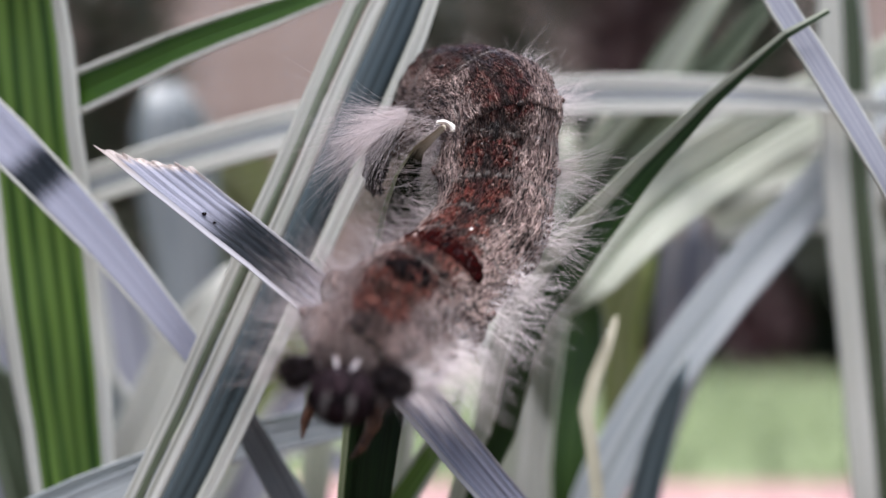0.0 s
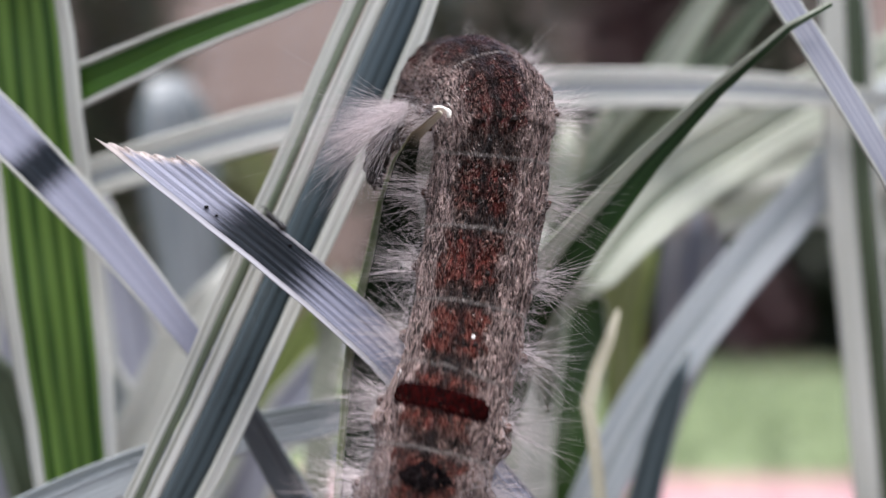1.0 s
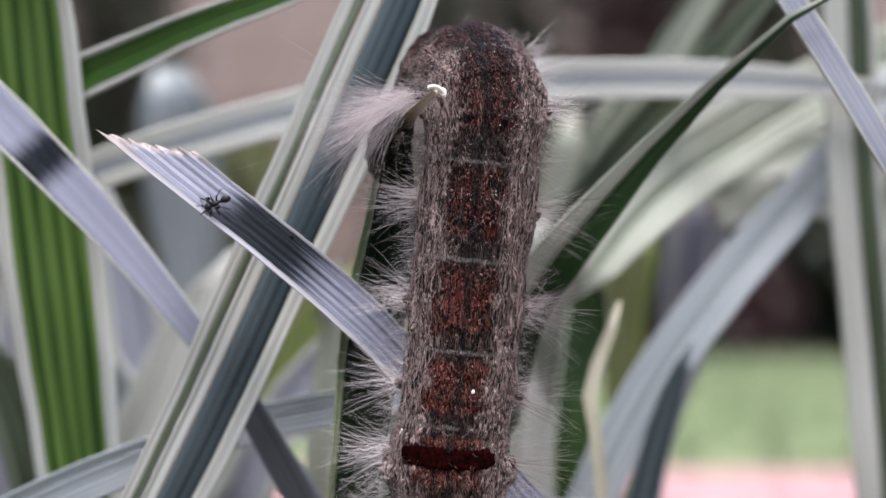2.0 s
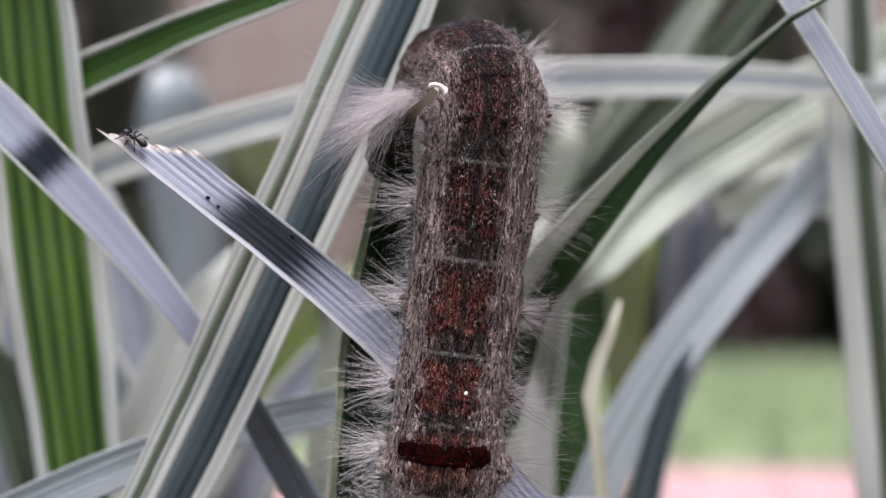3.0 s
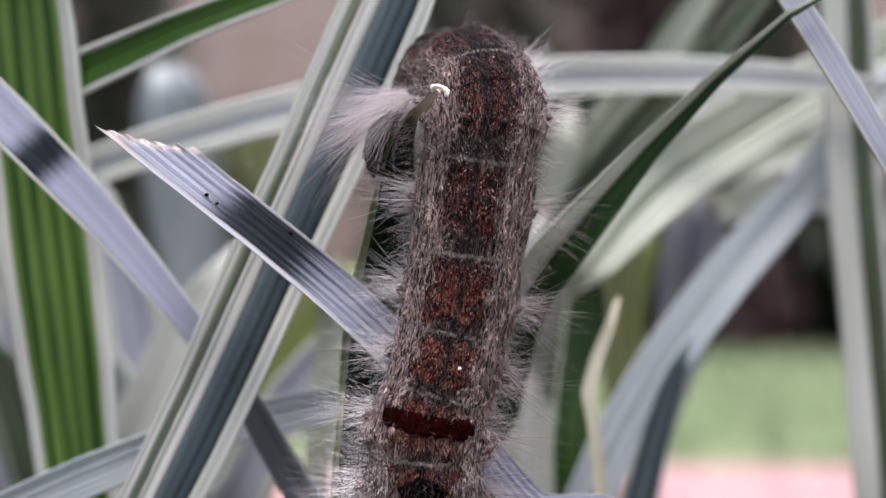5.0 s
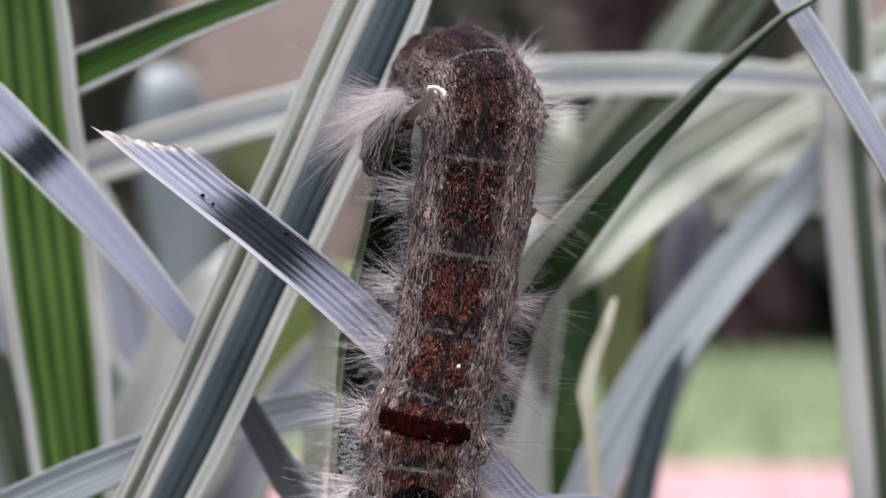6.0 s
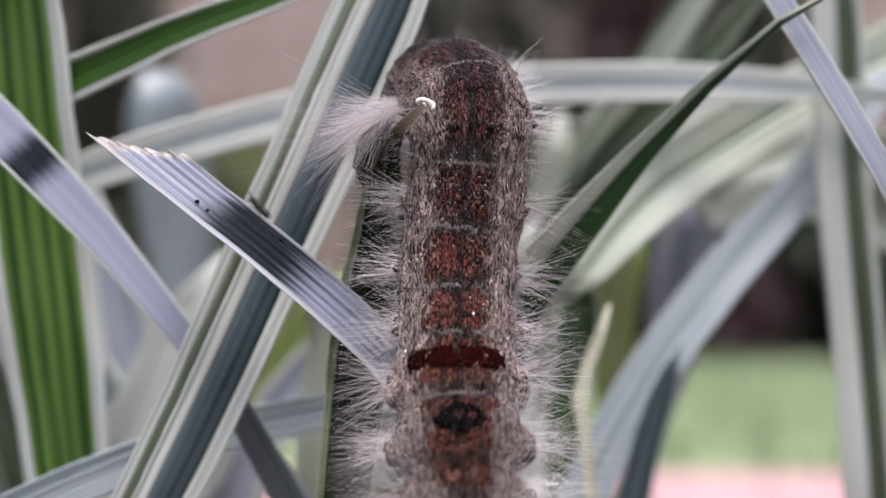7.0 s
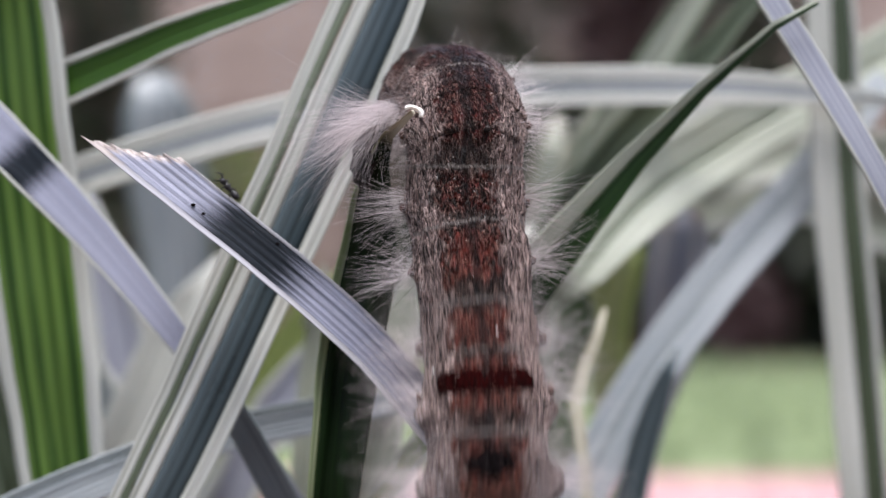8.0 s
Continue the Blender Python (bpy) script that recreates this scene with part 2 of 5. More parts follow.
RUSTHAIR = hair_material("hair_rusty", (0.02, 0.007, 0.005), (0.20, 0.095, 0.065))
ANT = plain_material("ant_black", (0.003, 0.003, 0.004), (0.016, 0.014, 0.016), 3000, 0.5, 0.3, 0.00003)


# ---- mesh helpers ----
def part(name, bm, material, parent=None, label=""):
    me = bpy.data.meshes.new(name)
    bm.normal_update()
    bm.to_mesh(me)
    bm.free()
    me.materials.append(material)
    ob = new(name, me)
    ob.parent = parent
    return tagged(ob, label)


def spline(points, n):
    """n + 1 points evenly spread along a smooth curve through the points, with their place along it (0 to last)."""
    p = np.array([points[0]] + list(points) + [points[-1]], float)
    p[0], p[-1] = 2 * p[1] - p[2], 2 * p[-2] - p[-3]
    out, at = [], []
    for s in np.linspace(0, len(points) - 1, 24 * len(points)):
        i = min(int(s), len(points) - 2)
        f = s - i
        a, b, c, d = p[i:i + 4]
        out.append(0.5 * (2 * b + (c - a) * f + (2 * a - 5 * b + 4 * c - d) * f * f + (3 * b - a - 3 * c + d) * f ** 3))
        at.append(s)
    out, at = np.array(out), np.array(at)
    run = np.concatenate([[0], np.cumsum(np.linalg.norm(np.diff(out[:, :3], axis=0), axis=1))])
    want = np.linspace(0, run[-1], n + 1)
    return np.stack([np.interp(want, run, out[:, k]) for k in range(out.shape[1])], 1), np.interp(want, run, at), want


def smooth(bm):
    for f in bm.faces:
        f.smooth = True
    return bm


# ---- leaves ----
def leaf(parent, path, bands, fold=0.25, twist=0.0, facing=(0, -1, 0), rough_end=0.0, ridges=7, label="", n=70, ripple=0.03):
    """A strap leaf. path: rows of x, y, z and half width, in millimetres, from the tip to the root. bands: rows of
    (from, to, material, name) across it, -1 to 1; the first is the leaf itself, the others its children."""
    pts, at, run = spline(path, n)
    tang = np.gradient(pts[:, :3], axis=0)
    tang /= np.linalg.norm(tang, axis=1)[:, None]
    made = None
    rnd = random.Random(len(path) * 31 + int(path[0][0] * 7))
    wave = [rnd.uniform(0, 6.28) for _ in range(4)]
    jag = [rnd.uniform(0, 1) for _ in range(40)]
    for b0, b1, mat, name in bands:
        bm = bmesh.new()
        uv = bm.loops.layers.uv.new("UVMap")
        cols = max(3, int(round((b1 - b0) * (40 if rough_end else 13))) + 1)
        us = np.linspace(b0, b1, cols)
        top, low, info = [], [], {}
        for i in range(n + 1):
            t = Vector(tang[i])
            if isinstance(facing, list):
                g = at[i] / max(at[-1], 1) * (len(facing) - 1)
                g0 = min(int(g), len(facing) - 2)
                face = Vector(facing[g0]).lerp(Vector(facing[g0 + 1]), g - g0)
            else:
                face = Vector(facing)
            side = face.cross(t)
            side.normalize()
            ang = radians(twist) * (at[i] / max(at[-1], 1) - 0.3)
            side = Matrix.Rotation(ang, 3, t) @ side
            nor = t.cross(side) * -1
            if nor.dot(face) < 0:
                nor = -nor
            w = pts[i][3]
            c = Vector(pts[i][:3])
            ra, rb = [], []
            for u in us:
                lift = -fold * w * (1 - abs(u)) + ripple * w * math.cos(u * math.pi * ridges)
                edge = 1 + 0.025 * math.sin(run[i] * 0.21 + wave[0]) * u + 0.012 * math.sin(run[i] * 0.9 + wave[1])
                p = c + side * (u * w * edge) + nor * (lift + 0.05 * w * math.sin(run[i] * 0.16 + wave[2]) * u)
                if rough_end and run[i] < 14:
                    k = (u + 1) * 9
                    j = jag[int(k)] * (1 - k % 1) + jag[int(k) + 1] * (k % 1)
                    spike = -0.2 * max(0, -0.86 - u) / 0.14
                    p += t * rough_end * (j * 0.35 + u + 1 + spike) * (1 - run[i] / 14)
                th = 0.16 * (1 - 0.6 * abs(u))
                va, vb = bm.verts.new(p + nor * th), bm.verts.new(p - nor * th)
                info[va] = info[vb] = ((u + 1) / 2, run[i] / 10)
                ra.append(va)
                rb.append(vb)
            top.append(ra)
            low.append(rb)
        for i in range(n):
            for j in range(cols - 1):
                bm.faces.new((top[i][j], top[i + 1][j], top[i + 1][j + 1], top[i][j + 1]))
                bm.faces.new((low[i][j], low[i][j + 1], low[i + 1][j + 1], low[i + 1][j]))
            for j, s in ((0, 1), (cols - 1, -1)):
                q = (top[i][j], low[i][j], low[i + 1][j], top[i + 1][j])
                bm.faces.new(q if s > 0 else q[::-1])
        for i, s in ((0, 1), (n, -1)):
            for j in range(cols - 1):
                q = (top[i][j], top[i][j + 1], low[i][j + 1], low[i][j])
                bm.faces.new(q if s > 0 else q[::-1])
        for f in bm.faces:
            f.smooth = True
            for lp in f.loops:
                lp[uv].uv = info[lp.vert]
        bmesh.ops.scale(bm, vec=(MM, MM, MM), verts=bm.verts)
        ob = part(name, bm, mat, made or parent, label if not made else "")
        made = made or ob
    return made


def clump(label, x, y):
    ob = new("strap_leaf_plant")
    ob.location = (x * MM, y * MM, 0)
    return tagged(ob, label, "plant", "variegated plants")


def grow(plant, *args, **kw):
    """A leaf on a plant, given in the place's own millimetres."""
    ob = leaf(plant, *args, **kw)
    ob.matrix_parent_inverse = Matrix.Translation(-plant.location)
    return ob


# ---- ground and distance ----
def soil_material():
    m = Mat("soil", 0.95, 0.1)
    o = m.coord("Object")
    n = m.noise(m.scaled(o, 30, 30, 30), 1.0, 8, 0.7)
    big = m.noise(m.scaled(o, 3, 3, 3), 1.0, 3)
    c = m.mix(m.ramp(n, 0.35, 0.65), (0.03, 0.02, 0.015), (0.16, 0.11, 0.08))
    m.colour(m.mix(m.ramp(big, 0.4, 0.7, 0.0, 0.5), c, (0.10, 0.08, 0.05)))
    m.bump(n, 0.8, 0.01)
    return m.mat


def lawn_material():
    m = Mat("lawn_blades", 0.6, 0.3)
    n = m.nodes.new("ShaderNodeNewGeometry").outputs["Random Per Island"]
    c = m.mix(n, (0.135, 0.175, 0.092), (0.29, 0.345, 0.21))
    m.colour(c)
    m.thin(c, 0.3)
    return m.mat


SOIL = soil_material()
LAWN = lawn_material()
TURF = plain_material("turf", (0.09, 0.12, 0.055), (0.22, 0.27, 0.15), 40, 0.9, 0.1, 0.004)
PAVER = plain_material("pink_paving", (0.265, 0.135, 0.14), (0.43, 0.275, 0.28), 40, 0.85, 0.2, 0.002)
TIMBER = plain_material("weathered_timber", (0.209, 0.155, 0.137), (0.346, 0.27, 0.241), 14, 0.85, 0.2, 0.002)
SHRUB = leaf_material("shrub_leaf", (0.007, 0.012, 0.005), (0.026, 0.038, 0.014), stain=(0.05, 0.02, 0.02), thin=0.15)
OLIVE = leaf_material("olive_leaf", (0.0935, 0.119, 0.034), (0.204, 0.23, 0.0935), thin=0.3)
MAROON = leaf_material("maroon_leaf", (0.022, 0.008, 0.010), (0.065, 0.024, 0.028), thin=0.2)
BARK = plain_material("bark", (0.035, 0.025, 0.02), (0.13, 0.10, 0.08), 40, 0.9, 0.2, 0.004)


def ground():
    bm = bmesh.new()
    n = 40
    xs = np.sign(np.linspace(-1, 1, n + 1)) * np.abs(np.linspace(-1, 1, n + 1)) ** 3 * 60
    grid = [[bm.verts.new((x, y + 2, 0.004 * noise.noise((x * 3, y * 3, 0)) - 0.004)) for x in xs] for y in xs]
    for i in range(n):
        for j in range(n):
            bm.faces.new((grid[i][j], grid[i][j + 1], grid[i + 1][j + 1], grid[i + 1][j]))
    tagged(part("ground", smooth(bm), SOIL), "dark brown bare garden soil", "ground", kind="structure")


def paving():
    """A path of pink concrete pavers between the bed and the lawn."""
    base = new("pavement")
    tagged(base, "path of sunlit pink concrete pavers", "pavement", kind="structure")
    bm = bmesh.new()
    bmesh.ops.create_cube(bm, size=1, matrix=Matrix.Diagonal((0.196, 0.096, 0.05, 1)))
    bmesh.ops.bevel(bm, geom=bm.edges[:], offset=0.004, segments=1, affect="EDGES")
    first = part("paver", bm, PAVER, base)
    rnd = random.Random(4)
    for r in range(6):
        for c in range(46):
            ob = first if r == c == 0 else new("paver", first.data)
            ob.parent = base
            ob.matrix_basis = pose(-4.6 + c * 0.2 + (r % 2) * 0.1, 0.70 + r * 0.1, 0.004 + rnd.uniform(-0.002, 0.002),
                                   rnd.uniform(-0.6, 0.6), rnd.uniform(-0.6, 0.6), rnd.uniform(-0.5, 0.5))


def lawn():
    """Turf, and the blades that stand up from it."""
    bm = bmesh.new()
    n = 60
    grid = [[bm.verts.new((-5 + 10 * i / n, 1.27 + 1.45 * j / 12, 0.012 + 0.006 * noise.noise((i * 1.3, j * 1.1, 4)) - (0.03 if j in (0, 12) else 0)))
             for i in range(n + 1)] for j in range(13)]
    for j in range(12):
        for i in range(n):
            bm.faces.new((grid[j][i], grid[j][i + 1], grid[j + 1][i + 1], grid[j + 1][i]))
    tagged(part("lawn", smooth(bm), TURF), "light green turf of a mown lawn", "lawn", kind="structure")
    verts, faces = [], []
    rnd = random.Random(8)
    for _ in range(42000):
        x, y = rnd.uniform(-4.9, 4.9), rnd.uniform(1.28, 2.7)
        h, a = rnd.uniform(0.02, 0.05), rnd.uniform(0, 6.28)
        w, lean = rnd.uniform(0.002, 0.0035), rnd.uniform(0.005, 0.03)
        dx, dy = math.cos(a), math.sin(a)
        k = len(verts)
        verts += [(x - dy * w, y + dx * w, -0.004), (x + dy * w, y - dx * w, -0.004),
                  (x + dx * lean * 0.4 + dy * w * 0.7, y + dy * lean * 0.4 - dx * w * 0.7, h * 0.6),
                  (x + dx * lean * 0.4 - dy * w * 0.7, y + dy * lean * 0.4 + dx * w * 0.7, h * 0.6),
                  (x + dx * lean, y + dy * lean, h)]
        faces += [(k, k + 1, k + 2, k + 3), (k + 3, k + 2, k + 4)]
    me = bpy.data.meshes.new("grass")
    me.from_pydata(verts, [], faces)
    me.materials.append(LAWN)
    tagged(new("grass", me), "short light green mown lawn", "grass", kind="stuff")


def fence():
    """A closed timber fence behind the shrubs."""
    base = new("fence")
    tagged(base, "weathered brown upright timber paling fence", "fence", kind="structure")
    bm = bmesh.new()
    bmesh.ops.create_cube(bm, size=1, matrix=Matrix.Diagonal((0.146, 0.02, 1.9, 1)))
    bmesh.ops.bevel(bm, geom=bm.edges[:], offset=0.003, segments=1, affect="EDGES")
    first = part("board", bm, TIMBER, base)
    rnd = random.Random(2)
    for k in range(80):
        ob = first if k == 0 else new("board", first.data)
        ob.parent = base
        ob.matrix_basis = pose(-6.0 + k * 0.15, 4.4 + rnd.uniform(-0.006, 0.006), 0.945 + rnd.uniform(-0.02, 0), 0, 0, rnd.uniform(-1, 1))
    bm = bmesh.new()
    for z in (0.4, 1.5):
        bmesh.ops.create_cube(bm, size=1, matrix=Matrix.Translation((0, 4.44, z)) @ Matrix.Diagonal((12.0, 0.045, 0.09, 1)))
    part("rail", bm, TIMBER, base)


def shrub(x, y, w, h, material, label, seed, leaves=1500, size=0.05):
    """A leafy bush: forked stems and many small folded leaves."""
    rnd = random.Random(seed)
    base = tagged(new("shrub"), label, "shrub", "shrubs by the fence")
    base.location = (x, y, 0)
    bm = bmesh.new()
    for _ in range(9):
        a, r = rnd.uniform(0, 6.28), rnd.uniform(0.3, 0.8) * w / 2
        rows, _, _ = spline([(0, 0, -0.02), (math.cos(a) * r * 0.3, math.sin(a) * r * 0.3, h * 0.4),
                             (math.cos(a) * r, math.sin(a) * r, h * rnd.uniform(0.7, 0.95))], 6)
        rings = []
        for i, p in enumerate(rows):
            q = 0.014 * (1 - i / 8)
            rings.append([bm.verts.new((p[0] + q * math.cos(k * 1.257), p[1] + q * math.sin(k * 1.257), p[2])) for k in range(5)])
        for i in range(6):
            for k in range(5):
                bm.faces.new((rings[i][k], rings[i][(k + 1) % 5], rings[i + 1][(k + 1) % 5], rings[i + 1][k]))
    part("stem", bm, BARK, base)
    verts, faces = [], []
    for _ in range(leaves):
        a, u = rnd.uniform(0, 6.28), rnd.random()
        z = h * (0.08 + 0.92 * u)
        r = w / 2 * math.sqrt(rnd.random()) * (0.55 + 0.5 * math.sin(math.pi * min(1, 0.25 + 0.75 * u))) * (0.8 + 0.35 * math.sin(a * 3 + z * 9 + seed))
        m = Matrix.Translation((math.cos(a) * r, math.sin(a) * r, z)) @ Euler((rnd.uniform(-1.2, 1.2), rnd.uniform(-1.2, 1.2), a)).to_matrix().to_4x4()
        s = size * rnd.uniform(0.6, 1.3)
        k = len(verts)
        verts += [tuple(m @ Vector(v)) for v in ((0, 0, 0), (s * 0.5, -s * 0.28, s * 0.08), (s * 1.2, 0, -s * 0.1), (s * 0.5, s * 0.28, s * 0.08), (s * 0.5, 0, -s * 0.02))]
        faces += [(k, k + 1, k + 4), (k + 1, k + 2, k + 4), (k + 4, k + 2, k + 3), (k, k + 4, k + 3)]
    me = bpy.data.meshes.new("foliage")
    me.from_pydata(verts, [], faces)
    me.uv_layers.new(name="UVMap")
    me.materials.append(material)
    ob = new("foliage", me)
    ob.parent = base


ground()
paving()
lawn()
fence()
for args in (
    (0.15, 3.9, 0.9, 1.35, SHRUB, "tall dark green garden shrub", 11, 4200),
    (0.98, 4.0, 0.8, 1.3, SHRUB, "tall dark green garden shrub", 12, 4200),
    (0.35, 3.5, 1.0, 0.75, SHRUB, "dark green leafy garden shrub", 3, 3200),
    (1.15, 3.5, 1.0, 0.55, SHRUB, "low dark olive garden shrub", 5, 4200),
    (0.72, 2.95, 0.26, 0.22, MAROON, "low maroon-leaved garden shrub", 6, 500),
    (1.02, 3.2, 0.75, 0.42, SHRUB, "low dark green garden shrub", 16, 3600),
    (1.28, 3.02, 0.3, 0.24, OLIVE, "low olive green garden shrub", 15, 500),
    (0.62, 3.85, 0.5, 1.25, MAROON, "tall maroon-leaved garden shrub", 7, 3200),
    (1.9, 3.7, 1.1, 0.95, SHRUB, "dark green leafy garden shrub", 8, 3200),
    (-0.95, 3.55, 0.46, 1.5, SHRUB, "tall dark green garden shrub", 9, 3200),
    (-0.62, 3.75, 0.4, 0.62, OLIVE, "yellow-green leafy garden shrub", 13, 1200),
    (-1.75, 3.6, 1.0, 1.0, SHRUB, "tall dark green garden shrub", 10, 3200),
):
    shrub(*args)


# ---- the plants ----
def banded(centre, edge=CREAM, at=0.66):
    return [(-at, at, centre, "leaf"), (-1, -at, edge, "margin"), (at, 1, edge, "margin")]


plant_a = clump("clump of green and cream variegated strap leaves", -14, 118)
plant_b = clump("clump of grey-green variegated strap leaves with cream edges", 22, 150)
plant_c = clump("rear clump of pale variegated strap leaves", -30, 200)
plant_d = clump("rear clump of cream and pale green strap leaves", 50, 205)

# broad bright green leaf
grow(plant_a, [(-40.7, 114.0, 283.4, 1.6), (-40.3, 116.0, 275.9, 4.5), (-39.4, 117.0, 263.1, 4.9), (-37.6, 118.0, 246.8, 5.0), (-35.2, 118.0, 227.0, 4.1), (-33.9, 118.0, 216.6, 3.3), (-30.1, 118.1, 196.8, 3.4), (-22.3, 118.5, 98.4, 3.3), (-16.0, 119.0, -1.0, 2.6)],
     [(-0.70, 0.70, GREEN, "leaf"), (-1, -0.70, CREAM, "margin"), (0.70, 1, CREAM, "margin")], fold=0.12, ridges=9,
     label="broad bright green leaf with darker veins and cream edges")
# arching dark green leaf
grow(plant_a, [(-2.3, 112.0, 278.1, 0.2), (-9.6, 112.0, 275.5, 0.8), (-15.9, 113.0, 273.6, 1.3), (-23.8, 114.0, 271.0, 1.6), (-30.4, 116.0, 268.5, 1.9), (-36.9, 118.0, 266.1, 2.2), (-44.0, 121.0, 263.3, 2.3), (-54.0, 126.0, 258.8, 2.3), (-70.7, 132.3, 250.7, 2.4), (-50.5, 132.2, 125.4, 2.3), (-34.0, 132.0, -1.0, 1.9)],
     [(-0.74, 0.70, MOSS, "leaf"), (-1, -0.74, CREAM, "margin"), (0.70, 1, CREAM, "margin")], fold=0.2, label="dark green arching leaf with cream edges")
# glossy grey-lilac leaf; sky sheen and a dark shadow lie in its colour
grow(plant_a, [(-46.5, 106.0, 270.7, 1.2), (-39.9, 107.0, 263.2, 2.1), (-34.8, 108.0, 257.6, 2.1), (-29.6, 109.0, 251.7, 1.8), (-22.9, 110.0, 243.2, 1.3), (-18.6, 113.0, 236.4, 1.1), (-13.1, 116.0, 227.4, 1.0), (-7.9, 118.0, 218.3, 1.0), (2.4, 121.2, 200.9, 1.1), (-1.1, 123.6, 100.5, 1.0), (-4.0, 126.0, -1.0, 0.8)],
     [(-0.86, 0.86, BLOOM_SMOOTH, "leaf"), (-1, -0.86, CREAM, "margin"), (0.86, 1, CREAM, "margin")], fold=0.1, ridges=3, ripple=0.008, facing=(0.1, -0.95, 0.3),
     label="smooth glossy grey leaf with sky sheen and a shadow in its colour")
grow(plant_a, [(-21.3, 111.0, 241.8, 0.2), (-18.0, 111.5, 236.3, 1.2), (-15.3, 112.0, 231.3, 1.4), (-12.5, 112.5, 226.0, 1.4), (-9.7, 113.0, 220.2, 1.3), (-0.7, 114.9, 202.1, 1.4), (-3.6, 118.4, 101.1, 1.3), (-6.0, 122.0, -1.0, 1.0)],
     [(-0.86, 0.86, DUSK, "leaf"), (-1, -0.86, MIST, "margin"), (0.86, 1, MIST, "margin")], fold=0.15, label="short dark blue-grey leaf")
# large diagonal leaf
grow(plant_a, [(0.8, 105.5, 282.9, 2.2), (-4.6, 105.5, 271.4, 3.9), (-10.2, 105.5, 258.9, 3.9), (-15.5, 105.5, 247.1, 3.7), (-20.0, 105.5, 237.3, 3.6), (-24.4, 105.5, 228.3, 3.4), (-29.0, 106.0, 219.0, 3.2), (-37.6, 107.2, 201.1, 3.3), (-31.2, 109.6, 100.6, 3.2), (-26.0, 112.0, -1.0, 2.6)],
     [(-0.14, 0.62, TEAL, "leaf"), (-1, -0.74, CREAM, "margin"), (-0.74, -0.56, SAGE, "green_line"), (-0.52, -0.14, CREAM, "margin"),
      (0.62, 1, CREAM, "margin")], fold=0.08, ridges=8, label="long straight grey-green leaf with wide cream edges")
# torn leaf, its dark middle a shadow painted into the colour
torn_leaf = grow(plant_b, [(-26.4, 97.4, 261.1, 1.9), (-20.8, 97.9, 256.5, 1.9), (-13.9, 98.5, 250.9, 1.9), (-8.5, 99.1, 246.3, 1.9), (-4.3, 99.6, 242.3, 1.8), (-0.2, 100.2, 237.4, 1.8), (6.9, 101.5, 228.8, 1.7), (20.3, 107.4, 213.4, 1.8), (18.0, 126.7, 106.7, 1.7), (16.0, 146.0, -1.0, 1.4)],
     [(-0.76, 0.88, BLOOM, "leaf"), (-1, -0.76, WAX_AND_LIGHT, "margin"), (0.88, 1, WAX_AND_LIGHT, "margin")], fold=0.14, ridges=6, rough_end=3.3,
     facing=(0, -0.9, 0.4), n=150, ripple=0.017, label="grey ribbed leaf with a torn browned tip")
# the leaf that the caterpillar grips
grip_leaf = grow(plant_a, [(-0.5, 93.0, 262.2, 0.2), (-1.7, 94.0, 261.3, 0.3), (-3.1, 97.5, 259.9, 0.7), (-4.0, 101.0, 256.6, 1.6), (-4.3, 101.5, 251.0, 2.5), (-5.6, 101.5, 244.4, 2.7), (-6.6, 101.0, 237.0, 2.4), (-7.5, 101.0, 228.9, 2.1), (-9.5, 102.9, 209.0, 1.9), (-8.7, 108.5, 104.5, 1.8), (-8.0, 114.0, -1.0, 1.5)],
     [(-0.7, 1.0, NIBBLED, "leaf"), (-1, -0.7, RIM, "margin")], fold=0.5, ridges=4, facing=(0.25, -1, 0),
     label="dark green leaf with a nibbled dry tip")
# long horizontal leaf behind
grow(plant_c, [(52.3, 138.0, 268.0, 0.6), (42.7, 138.0, 269.0, 1.6), (29.9, 138.0, 269.6, 2.1), (11.2, 137.0, 269.3, 2.3), (-1.5, 136.0, 268.5, 2.3), (-16.4, 134.0, 265.5, 2.4), (-29.7, 132.0, 261.5, 2.3), (-40.1, 132.0, 257.9, 2.1), (-58.8, 140.0, 251.4, 2.1), (-75.7, 151.6, 244.8, 2.2), (-52.7, 178.3, 122.4, 2.1), (-34.0, 205.0, -1.0, 1.7)],
     [(-0.3, 0.3, SLATE, "leaf"), (-1, -0.3, CREAM, "margin"), (0.3, 1, CREAM, "margin")], fold=0.1,
     label="cream leaf with a grey-green middle stripe")
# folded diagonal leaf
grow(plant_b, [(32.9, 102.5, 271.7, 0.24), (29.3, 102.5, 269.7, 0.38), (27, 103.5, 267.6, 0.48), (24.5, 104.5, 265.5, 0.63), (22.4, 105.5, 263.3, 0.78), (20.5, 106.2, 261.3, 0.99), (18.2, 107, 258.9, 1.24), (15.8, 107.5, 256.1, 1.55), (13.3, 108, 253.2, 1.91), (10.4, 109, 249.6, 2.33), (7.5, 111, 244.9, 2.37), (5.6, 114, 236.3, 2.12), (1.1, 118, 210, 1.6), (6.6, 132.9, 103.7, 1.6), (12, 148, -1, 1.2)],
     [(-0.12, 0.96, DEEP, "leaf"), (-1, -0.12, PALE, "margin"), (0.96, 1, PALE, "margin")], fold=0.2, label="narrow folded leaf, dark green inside")
